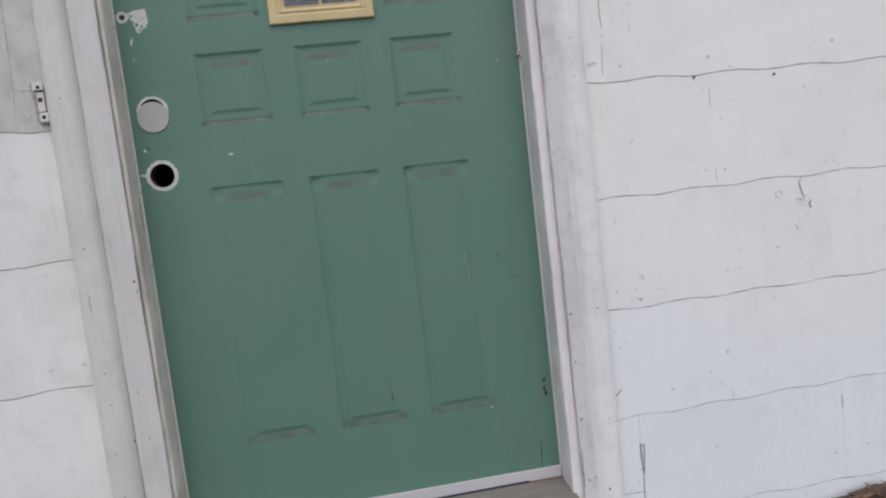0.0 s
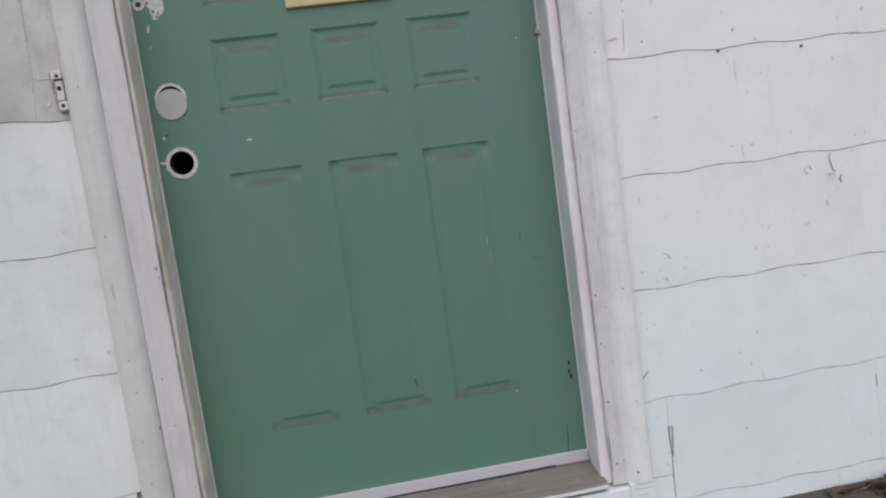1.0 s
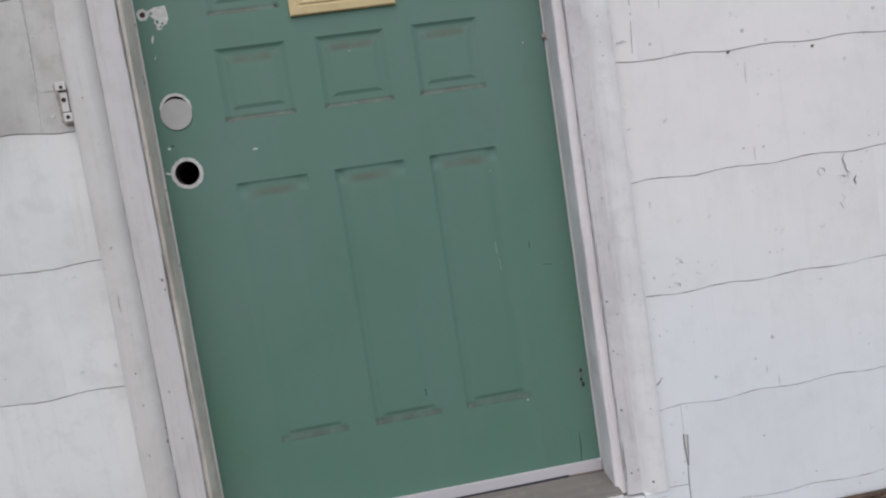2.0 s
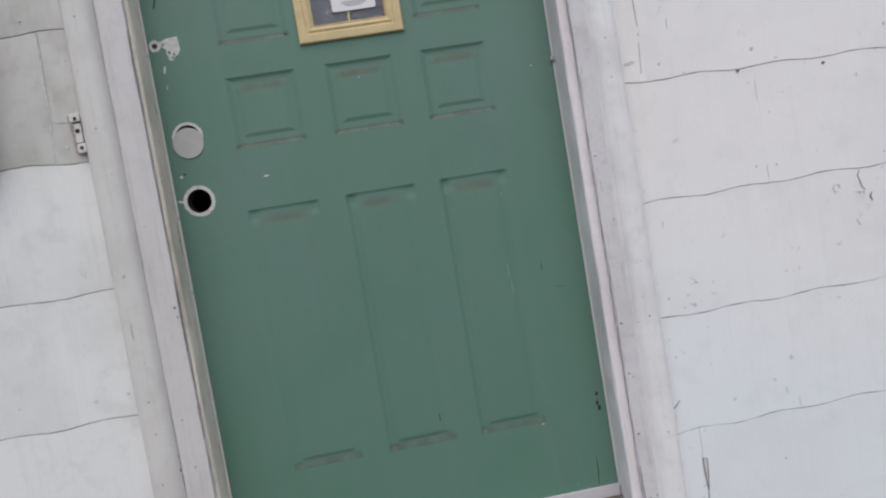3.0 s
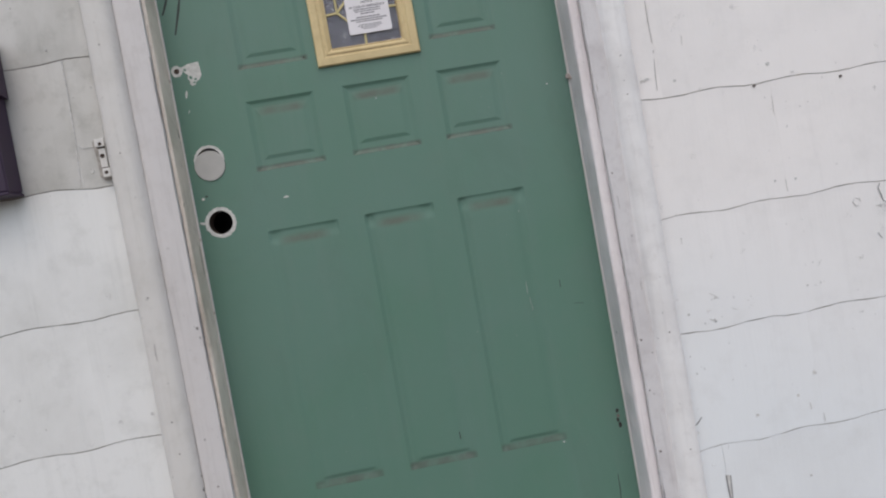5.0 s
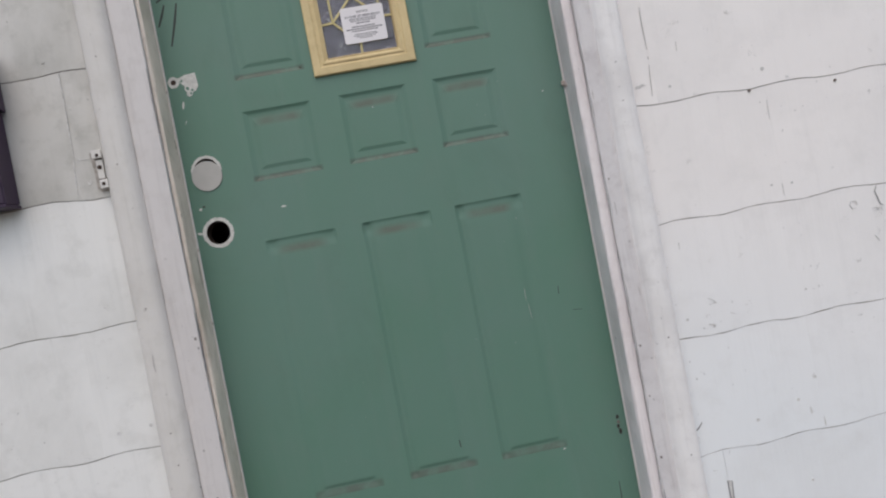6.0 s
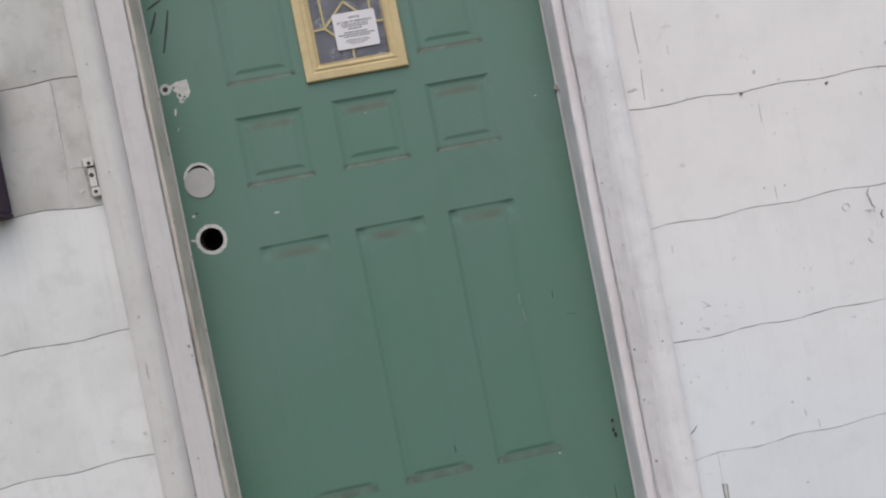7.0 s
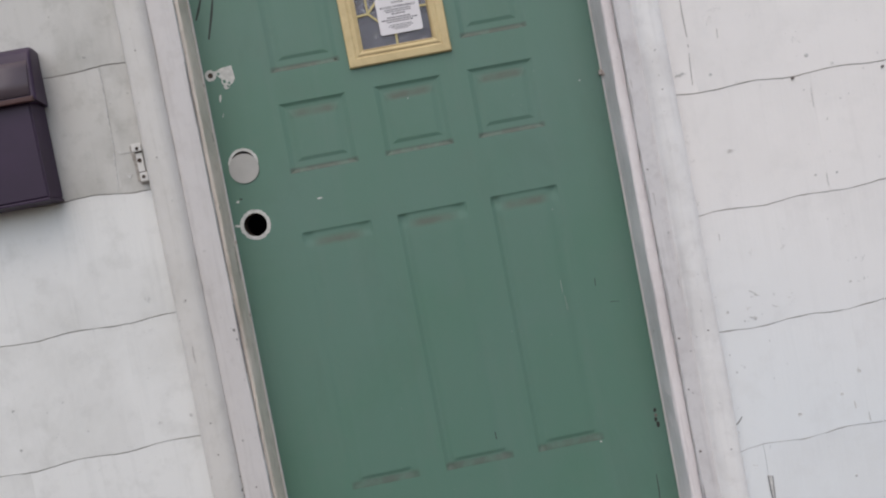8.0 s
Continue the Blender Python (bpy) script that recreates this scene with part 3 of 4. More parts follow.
def between(t, a, b):
    """0 up to a, 1 from b on, eased."""
    u = min(max((t - a) / (b - a), 0.0), 1.0)
    return u * u * (3 - 2 * u)


def low_panel_mesh(x0, x1, z0, z1, left, right):
    """Tall panel with worn, blunt sides but crisp head and foot; left, right: depth and width of the side steps."""
    ins = (0.0, 0.003, 0.006, 0.009, 0.012, 0.016, 0.020, 0.025, 0.031, 0.038, 0.048)
    head = (0.0, 0.0010, 0.0034, 0.0060, 0.0110, 0.0165, 0.0205, 0.0270, 0.0340, 0.0390, 0.060)
    foot = (0.0, 0.004, 0.009, 0.013, 0.017, 0.0185, 0.0208, 0.0234, 0.0258, 0.030, 0.050)
    xs = [x0 + e for e in ins] + [(x0 + x1) / 2] + [x1 - e for e in reversed(ins)]
    zs = [z0 + d for d in foot] + [z0 + 0.05 + (z1 - z0 - 0.11) * k / 12 for k in range(1, 12)] + [z1 - g for g in reversed(head)]

    def depth(x, z):
        a, b, g, d = x - x0, x1 - x, z1 - z, z - z0
        edge = min(between(a, 0, 0.004), between(b, 0, 0.004))
        sides = left[0] * between(a, 0, left[1]) * (1 - between(a, left[1] * 1.2, left[1] * 2.4)) + right[0] * between(b, 0, right[1]) * (1 - between(b, right[1] * 1.2, right[1] * 2.4))
        sides *= between(g, 0, 0.008) * between(d, 0, 0.010)
        top = 0.0022 * between(g, 0.0002, 0.0050) * (1 - between(g, 0.0185, 0.0370))
        low = 0.0028 * between(d, 0.000, 0.0175) * (1 - between(d, 0.0182, 0.0260)) * min(between(a, 0.016, 0.036), between(b, 0.010, 0.030))
        wear = 0.0003 * noise.noise((x * 14, z * 9, 3.0)) * between(min(a, b, g, d), 0, 0.02)
        return max(0.0, (sides + top * edge + low + wear) if min(a, b, g, d) > 1e-6 else 0.0)

    bm = bmesh.new()
    rows = [[bm.verts.new((x, depth(x, z), z)) for x in xs] for z in zs]
    for lo, hi in zip(rows, rows[1:]):
        for i in range(len(xs) - 1):
            bm.faces.new((lo[i], lo[i + 1], hi[i + 1], hi[i]))
    bmesh.ops.recalc_face_normals(bm, faces=bm.faces[:])
    for f in bm.faces:
        if f.normal.y > 0:
            f.normal_flip()
    return bm


def panel_mesh(x0, x1, z0, z1):
    """Pressed panel: a step in, a shallow valley, a softer step out to the raised field."""
    bm = bmesh.new()
    loops = [[bm.verts.new(p) for p in ((x0 + e, y, z0 + d), (x1 - e, y, z0 + d), (x1 - e, y, z1 - g), (x0 + e, y, z1 - g))] for e, d, g, y in MID_PROFILE]
    for a, b in zip(loops, loops[1:]):
        for i in range(4):
            bm.faces.new((a[i], a[(i + 1) % 4], b[(i + 1) % 4], b[i]))
    bm.faces.new(loops[-1])
    bmesh.ops.recalc_face_normals(bm, faces=bm.faces[:])
    for f in bm.faces:
        if f.normal.y > 0:
            f.normal_flip()
    return bm


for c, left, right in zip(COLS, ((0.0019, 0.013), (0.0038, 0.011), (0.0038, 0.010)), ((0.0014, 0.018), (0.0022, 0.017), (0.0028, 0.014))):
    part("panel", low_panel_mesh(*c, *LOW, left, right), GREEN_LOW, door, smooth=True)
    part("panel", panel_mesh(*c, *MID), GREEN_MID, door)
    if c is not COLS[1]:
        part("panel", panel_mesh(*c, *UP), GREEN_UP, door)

# bottom sweep
part("door_sweep", box(DX0, DX1, -0.0075, 0.0, 0.0485, 0.0765, 0.002), SWEEP, door, "white vinyl strip along the door's foot")
# added dark strip gives the gap under the sweep its shade
part("gap_strip", slab_poly([(0.30, 0.0468), (0.811, 0.0462), (0.811, 0.0520), (0.62, 0.0508), (0.30, 0.0492)], -0.0077, 0.0012), plain("dark_gap_shade", (0.03, 0.03, 0.045), 0.7), door, "dark strip painted in for the shaded gap under the sweep")
# bores, bare rings and hanging cover disc
hx, hz, hr = HOLES[0]
part("bare_ring", ring(hx, hz, hr, 0.0345, -0.0008, 0.0005, 64, 0.08, 3), BARE, door, "ring of bare white primer round the knob hole")
part("bare_streak", stroke([(0.0185, hz + 0.002), (0.012, hz + 0.004), (0.006, hz + 0.006)], 0.006, 0), BARE, door)
hx, hz, hr = HOLES[1]
part("bare_ring", ring(hx, hz, hr, 0.0335, -0.0008, 0.0005, 64, 0.06, 5), BARE, door, "ring of bare white primer round the deadbolt hole")
cover = part("cover_disc", disc(0.0515, 1.0290, 0.0338, -0.0032, -0.0012, 48, 0.0006), DISC, door, "grey metal disc hanging over the deadbolt hole")
part("rivet", disc(0.0512, 1.0285, 0.0045, -0.0038, -0.0032, 16, 0.0003), DISC, cover)

# old latch scar
part("scar", slab_poly([(0.026, 1.256), (0.034, 1.258), (0.044, 1.262), (0.058, 1.263), (0.068, 1.264), (0.0695, 1.250), (0.0705, 1.234), (0.064, 1.224),
                        (0.057, 1.221), (0.053, 1.214), (0.046, 1.2125), (0.042, 1.217), (0.043, 1.224), (0.039, 1.230), (0.041, 1.237), (0.035, 1.243), (0.031, 1.249)], 0.0),
     BARE, door, "patch of flaked white primer")
part("scar_ring", ring(0.0175, 1.249, 0.006, 0.0128, -0.0009, 0.0005, 28, 0.16, 8), BARE, door)
part("screw_hole", disc(0.0175, 1.249, 0.0075, -0.0005, 0.001, 16), RUST, door)
for i, (x, z, r) in enumerate(((0.046, 1.231, 0.0042), (0.056, 1.226, 0.003), (0.052, 1.219, 0.0026), (0.036, 1.250, 0.003))):
    part("green_fleck", blob(x, z, r, -0.0008, 0.0005, 60 + i), GREEN, door)
part("bare_streak", stroke([(0.0315, 1.203), (0.0295, 1.195), (0.028, 1.187)], 0.005, 0), BARE, door)
part("bare_streak", stroke([(0.030, 1.16), (0.027, 1.152)], 0.002, 0), BARE, door)
# flecks and scuffs of the paint
for i, (x, z, r, fl, m) in enumerate(((0.206, 0.931, 0.0062, 0.35, BARE), (0.023, 0.957, 0.0038, 0.8, BARE), (0.031, 0.962, 0.003, 0.7, DARK), (0.739, 0.2515, 0.0026, 0.7, BARE),
                                      (0.845, 1.086, 0.0018, 0.9, BARE), (0.877, 0.299, 0.0040, 1.2, DARK), (0.8775, 0.287, 0.0030, 1.6, NAILM), (0.8752, 0.2775, 0.0034, 1.5, DARK), (0.8785, 0.2655, 0.0046, 1.5, DARK),
                                      (0.302, 1.236, 0.0024, 0.6, DARK), (0.448, 1.118, 0.0015, 0.8, BARE))):
    part("fleck", blob(x, z, r, 0.0 if not (0.15 < x < 0.31 and z > 1.2) else 0.001, 0.0009, 20 + i, 12, fl), m, door)
for pts, w, m in (([(0.853, 0.150), (0.8525, 0.110), (0.848, 0.070)], 0.0022, DARK), ([(0.795, 0.630), (0.794, 0.612)], 0.0028, DARK),
                  ([(0.820, 0.569), (0.842, 0.566)], 0.0018, DARK), ([(0.7155, 0.640), (0.7150, 0.612)], 0.0016, DISC), ([(0.7185, 0.602), (0.7205, 0.57)], 0.0010, DISC),
                  ([(0.500, 0.322), (0.5005, 0.306)], 0.0036, DARK)):
    part("scratch", stroke(pts, w, 0.0004), m, door)
# marker strokes of a written number, as plain bars
for pts in ([(0.030, 1.424), (0.0205, 1.400), (0.010, 1.377)], [(0.0575, 1.424), (0.047, 1.385), (0.030, 1.330)], [(0.014, 1.432), (0.030, 1.441), (0.046, 1.449)]):
    part("marker_bar", stroke(pts, 0.0052, 0.0, 0.0005, 0.55), MARKER, door, "black marker stroke")

# window of the door
lite = part("window_frame", rect_frame(0.331, 0.567, 1.206, 1.85, [(0.0, 0.0), (0.0, -0.0070), (0.0025, -0.0092), (0.0175, -0.0098), (0.0200, -0.0078), (0.0235, -0.0076),
                                                                    (0.0260, -0.0088), (0.0290, -0.0084), (0.0345, -0.0045), (0.0375, -0.0030), (0.0375, 0.012)]), YELLOW, door,
            "pale yellow plastic frame round the door's window")
# brown strokes paint the dim shading of the frame's inner bevel
BEVEL_SHADE = plain("brown_bevel_shade", (0.42, 0.29, 0.15), 0.8, 0.0, 0.4, 60)
for pts, w, y in (([(0.355, 1.2295), (0.45, 1.2290), (0.544, 1.2295)], 0.0018, -0.0078), ([(0.368, 1.2405), (0.45, 1.2400), (0.530, 1.2405)], 0.0030, -0.0050),
                  ([(0.5310, 1.245), (0.5312, 1.33), (0.5310, 1.42)], 0.0018, -0.0048)):
    part("bevel_shade_line", stroke(pts, w, y, 0.0005, 0.6), BEVEL_SHADE, lite)
GX0, GX1, GZ0, GZ1 = 0.366, 0.532, 1.241, 1.815
pane = part("pane", box(GX0, GX1, 0.002, 0.006, GZ0, GZ1), GLASS, lite, "dark leaded glass")
pane.visible_shadow = False
CX, CZ = 0.4485, 1.3215


def came(a, b, w=0.0052):
    d = Vector((b[0] - a[0], b[1] - a[1]))
    k = d.length
    d.normalize()
    bm = box(-w / 2, w / 2, -0.0012, 0.0016, 0, k, 0.0009, 2)
    ang = math.atan2(d.x, d.y)
    bmesh.ops.transform(bm, verts=bm.verts, matrix=Matrix.Translation((a[0], 0, a[1])) @ Matrix.Rotation(ang, 4, "Y"))
    return part("came", bm, BRASS, lite)


LV, RV, BV, TV = (0.3945, 1.3225), (0.5035, 1.3205), (0.449, 1.266), (0.446, 1.377)
for a, b in (((GX0, 1.320), LV), (LV, TV), (TV, RV), (LV, BV), (BV, RV), (RV, (GX1, 1.320)), (BV, (0.4485, GZ0)), (LV, (0.391, 1.45)), ((0.391, 1.45), (0.391, 1.72)),
             (RV, (0.5065, 1.45)), ((0.5065, 1.45), (0.5065, 1.72)), ((0.391, 1.72), (GX0, 1.74)), ((0.5065, 1.72), (GX1, 1.74)), ((0.391, 1.72), (CX, 1.78)), ((0.5065, 1.72), (CX, 1.78))):
    came(a, b)

# ---- notice stuck on the glass ----
def rounded(x0, x1, z0, z1, r, n=6):
    pts = []
    for cx, cz, a0 in ((x1 - r, z1 - r, 0), (x0 + r, z1 - r, 90), (x0 + r, z0 + r, 180), (x1 - r, z0 + r, 270)):
        pts += [(cx + r * math.cos(radians(a0 + 90 * i / n)), cz + r * math.sin(radians(a0 + 90 * i / n))) for i in range(n + 1)]
    return pts


notice = thing("notice", (0.4635, -0.0016, 1.267), "white printed emergency notice stuck on the door glass", "notice")
part("sheet", slab_poly(rounded(0.4145, 0.5130, 1.267, 1.350, 0.005), -0.0022, 0.0010), PAPER, notice)


def words(text, x, z, size, width=None):
    cu = bpy.data.curves.new("words", "FONT")
    cu.body, cu.size, cu.align_x, cu.extrude, cu.offset = text, size, "CENTER", 0.00008, size * 0.03
    ob = new("lettering", cu)
    me = bpy.data.meshes.new_from_object(ob.evaluated_get(bpy.context.evaluated_depsgraph_get()))
    bpy.data.objects.remove(ob)
    bpy.data.curves.remove(cu)
    bm = bmesh.new()
    bm.from_mesh(me)
    bpy.data.meshes.remove(me)
    if width:
        xs = [v.co.x for v in bm.verts]
        k = width / (max(xs) - min(xs))
        bmesh.ops.scale(bm, verts=bm.verts, vec=(k, 1, 1))
    bmesh.ops.transform(bm, verts=bm.verts, matrix=Matrix.Translation((x, -0.0033, z)) @ Matrix.Rotation(math.pi / 2, 4, "X"))
    return part("lettering", bm, INK, notice)


words("NOTICE", 0.4645, 1.3355, 0.0062, 0.026)
words("IN CASE OF EMERGENCY", 0.4640, 1.3255, 0.0066, 0.082)
for z, w, h in ((1.3205, 0.064, 0.0022), (1.3160, 0.058, 0.0022), (1.3105, 0.034, 0.0026), (1.3025, 0.056, 0.0026), (1.2975, 0.084, 0.0026), (1.2930, 0.060, 0.0022),
                (1.2860, 0.050, 0.0014), (1.2828, 0.056, 0.0014), (1.2796, 0.044, 0.0014), (1.2764, 0.030, 0.0014)):
    rnd = random.Random(int(z * 1e4))
    x = 0.464 - w / 2
    while x < 0.464 + w / 2 - 0.002:
        k = min(0.003 + 0.006 * rnd.random(), 0.464 + w / 2 - x)
        part("text_bar", slab_poly([(x, z), (x + k, z), (x + k, z + h), (x, z + h)], -0.0032, 0.0002), INK, notice)
        x += k + 0.0013

# ---- hinge leaf by the frame ----
plate_ob = thing("hinge_leaf", (-0.14, -0.094, 1.03), "small white painted metal hinge leaf with rusty screw holes", "hinge")
# brown backing draws the plate's stain and its shadow edges
part("stain_shade", slab_poly([(-0.159, 1.106), (-0.152, 1.112), (-0.138, 1.111), (-0.1345, 1.09), (-0.132, 1.05), (-0.130, 1.022), (-0.147, 1.023), (-0.1545, 1.032), (-0.1550, 1.070), (-0.1575, 1.09)], -0.0918, 0.0007),
     plain("stain_shade", (0.46, 0.42, 0.385), 0.85, 0.0, 0.5, 90), plate_ob)
part("plate", box(-0.1505, -0.1365, -0.1035, -0.0925, 1.034, 1.100, 0.002), TRIM_L, plate_ob)
part("top_lug", box(-0.1550, -0.1345, -0.1085, -0.1030, 1.0905, 1.108, 0.002), TRIM_L, plate_ob)
part("foot_lug", box(-0.1480, -0.1315, -0.1095, -0.1030, 1.0265, 1.0455, 0.002), TRIM_L, plate_ob)
# dark bars colour in the shaded crevices beside the lugs
part("gap", box(-0.1515, -0.1360, -0.1042, -0.1032, 1.0875, 1.0908), RUST, plate_ob)
part("gap", box(-0.1495, -0.1345, -0.1042, -0.1032, 1.0450, 1.0480), RUST, plate_ob)
for x, z, r, y in ((-0.1435, 1.0965, 0.0036, -0.1085), (-0.1442, 1.072, 0.0048, -0.1035), (-0.1400, 1.036, 0.0038, -0.1095)):
    part("screw_hole", disc(x, z, r, y - 0.0006, y + 0.001, 14), RUST, plate_ob)
for ch in plate_ob.children:
    if not ch.name.startswith("stain_shade"):
        ch.data.transform(Matrix.Translation((0.007, -0.004, 0.0)))

# ---- mailbox ----
mail = thing("mailbox", (-0.42, -0.095, 1.02), "dark purple-brown wall mailbox with a closed lid", "mailbox")
MX0, MX1 = -0.520, -0.3145
MB, MF = 1.0245, -0.152


def swept(prof, xa, xb, bev):
    """A closed side outline (y, z) drawn out from xa to xb."""
    bm = bmesh.new()
    a, b = [[bm.verts.new((x, y, z)) for y, z in prof] for x in (xa, xb)]
    for i in range(len(prof)):
        j = (i + 1) % len(prof)
        bm.faces.new((a[i], a[j], b[j], b[i]))
    bm.faces.new(a[::-1])
    bm.faces.new(b)
    bmesh.ops.recalc_face_normals(bm, faces=bm.faces[:])
    if bev:
        bmesh.ops.bevel(bm, geom=bm.edges[:], offset=bev, segments=3, affect="EDGES")
    return bm


part("body", swept([(-0.0930, MB), (MF + 0.004, MB - 0.003), (MF, MB), (MF - 0.004, 1.225), (MF + 0.02, 1.29), (-0.0930, 1.30)], MX0, MX1, 0.003), BOX, mail)
part("bottom_rim", box(MX0 - 0.001, MX1 + 0.001, MF - 0.003, -0.0930, MB - 0.0065, MB - 0.0005, 0.002), BOX, mail, "rolled bottom rim")
LX0, LX1 = -0.527, -0.3075


def hood(path, xa, xb, r, flare):
    """A lid bent along path (y, z), its two side edges rounded with radius r, wider to its front by flare."""
    k = len(path)
    norm = []
    for i in range(k):
        p, q = Vector(path[max(0, i - 1)]), Vector(path[min(k - 1, i + 1)])
        d = (q - p).normalized()
        norm.append(Vector((-d.y, d.x)))
    stops = []
    for i in range(6):
        e = r * (1 - math.cos(math.pi / 2 * i / 5))
        stops.append((e, r - math.sqrt(max(0, r * r - (r - e) ** 2))))
    xs = [(xa + e, dlt) for e, dlt in stops] + [(xb - e, dlt) for e, dlt in reversed(stops)]
    bm = bmesh.new()
    rows = []
    for x, dlt in xs:
        s = 1 if x > (xa + xb) / 2 else -1
        row = []
        for i in range(k):
            y = path[i][0] + norm[i].x * dlt
            row.append(bm.verts.new((x + s * flare * (-0.093 - y) / 0.07, y, path[i][1] + norm[i].y * dlt)))
        row.append(bm.verts.new((x, -0.0930, 1.222)))
        rows.append(row)
    for a, b in zip(rows, rows[1:]):
        for i in range(k + 1):
            bm.faces.new((a[i], a[(i + 1) % (k + 1)], b[(i + 1) % (k + 1)], b[i]))
    bm.faces.new(rows[0])
    bm.faces.new(rows[-1])
    bmesh.ops.recalc_face_normals(bm, faces=bm.faces[:])
    return bm


PATHL = [(-0.0930, 1.343), (-0.112, 1.343), (-0.126, 1.341), (-0.138, 1.335), (-0.147, 1.326), (-0.153, 1.314), (-0.158, 1.290), (-0.163, 1.262), (-0.169, 1.222)]
lid = part("lid", hood(PATHL, LX0, LX1, 0.009, 0.013), BOX, mail, "hood-shaped lid with a dark rim", True)
# glossy field set between the rims, its sky reflection put into a lighter colour
bm = bmesh.new()
fld = [(-0.1558, 1.3050), (-0.1588, 1.290), (-0.1642, 1.262), (-0.1690, 1.232)]
a, b = [[bm.verts.new((x, y - 0.0012 - (0.0012 if 0 < i < 3 else 0), z)) for i, (y, z) in enumerate(fld)] for x in (LX0 - 0.004, LX1 + 0.004)]
for i in range(len(fld) - 1):
    bm.faces.new((a[i], a[i + 1], b[i + 1], b[i]))
bmesh.ops.recalc_face_normals(bm, faces=bm.faces[:])
for f in bm.faces:
    if f.normal.y > 0:
        f.normal_flip()
fo = part("lid_field", bm, BOXLID, lid, "glossy face of the lid, lightened in colour for its sky reflection", True)
md = fo.modifiers.new("thick", "SOLIDIFY")
md.thickness = 0.002
part("lid_edge", box(LX0 - 0.010, LX1 + 0.010, -0.1735, -0.1660, 1.2175, 1.2285, 0.0025), BOXTRIM, lid, "red-brown lower edge")
part("emblem", slab_poly(rounded(-0.412, -0.372, 1.262, 1.276, 0.006), -0.1660, 0.0016), BOX, lid)

# ---- dead leaves against the foot of the wall ----
bm = bmesh.new()
rnd = random.Random(7)
for i in range(520):
    near = rnd.random() < 0.6
    x = rnd.uniform(1.54, 2.5) if near else rnd.uniform(-1.2, 2.6)
    y = -0.105 - abs(rnd.gauss(0, 0.05 if near else 0.35))
    z = -0.097 + rnd.random() ** 2 * (0.024 if near and x > 1.60 else 0.008)
    k = rnd.uniform(0.010, 0.026)
    m4 = Matrix.Translation((x, min(y, -0.105 - k * 0.6), z)) @ Euler((rnd.gauss(0, .5), rnd.gauss(0, .5), rnd.uniform(0, 6.3))).to_matrix().to_4x4()
    vs = [bm.verts.new(m4 @ Vector(p)) for p in ((-k, 0, 0.004), (-k * .3, -k * .45, 0.0), (k * .5, -k * .35, 0.003), (k, 0, 0.006), (k * .5, k * .35, 0.002), (-k * .3, k * .45, 0.004), (0.1 * k, 0, -0.001))]
    for p in range(6):
        bm.faces.new((vs[p], vs[(p + 1) % 6], vs[6]))
tagged(part("leaf_litter", bm, LEAF), "brown dead leaves and crumbs on the ground", "leaves", kind="stuff")


def chunk(x, y, z, sx, sy, sz, seed, rz):
    bm = bmesh.new()
    bmesh.ops.create_icosphere(bm, subdivisions=2, radius=1)
    for v in bm.verts:
        d = 1 + 0.5 * noise.noise(v.co * 1.7 + Vector((seed, 0, 0)))
        v.co = Vector((v.co.x * sx * d, v.co.y * sy * d, v.co.z * sz * d))
    bmesh.ops.transform(bm, verts=bm.verts, matrix=Matrix.Translation((x, y, z)) @ Matrix.Rotation(rz, 4, "Z"))
    return bm


ROT = plain("rotten_wood", (0.12, 0.075, 0.055), 0.9, 0.0, 0.6, 60)
tagged(part("rotten_wood", chunk(1.66, -0.125, -0.088, 0.075, 0.018, 0.020, 3, 0.05), ROT), "dark brown lump of rotten wood by the wall", "wood")
tagged(part("rotten_wood", chunk(1.50, -0.112, -0.098, 0.055, 0.010, 0.010, 9, -0.05), ROT), "thin brown splinter of rotten wood by the wall", "wood")

# ---- shingles, row by row ----
SH_H = 0.305


def shingle(x0, x1, zb, phase, slope, xr, m):
    """One cement shingle with a gently waved lower edge; tilted, its foot proud of the row below."""
    n = max(3, round((x1 - x0) / 0.010))
    bm = bmesh.new()

    def wave(x):
        return zb + slope * (x - xr) + 0.0030 * math.cos(2 * math.pi * (x - phase) / 0.195) + 0.0013 * noise.noise((x * 17, zb * 31, 2.0)) + 0.0012 * noise.noise((x * 55, zb * 31, 4.0)) + 0.0007 * noise.noise((x * 140, zb * 31, 6.0))

    rows = []
    for dz, y in ((-0.0012, -0.0886), (0.0, -0.0889), (0.0, -0.0895), (0.0008, -0.0899), (0.10, -0.0898), (SH_H, -0.0882)):
        rows.append([bm.verts.new((x, y - (0.0005 * noise.noise((x * 23, zb * 31, 8.0)) if dz < 0.05 and y < -0.089 else 0.0),
                                   (wave(x) + dz * (1 + 0.9 * noise.noise((x * 31, zb * 31, 11.0)))) if dz < 0.2 else zb + dz))
                     for x in [x0 + (x1 - x0) * i / n for i in range(n + 1)]])
    rows.append([bm.verts.new((x0 + (x1 - x0) * i / n, -0.0835, zb + SH_H)) for i in range(n + 1)])
    # foot strip and underside: gap dirt and the lap's shadow line, as dark colour
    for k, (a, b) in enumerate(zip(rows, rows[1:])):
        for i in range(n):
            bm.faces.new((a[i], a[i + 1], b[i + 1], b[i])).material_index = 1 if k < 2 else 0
    for i in (0, n):
        bm.faces.new([r[i] for r in rows])
    bmesh.ops.recalc_face_normals(bm, faces=bm.faces[:])
    return part("shingle", bm, m, wall, mats=(LAP_SHADE,))


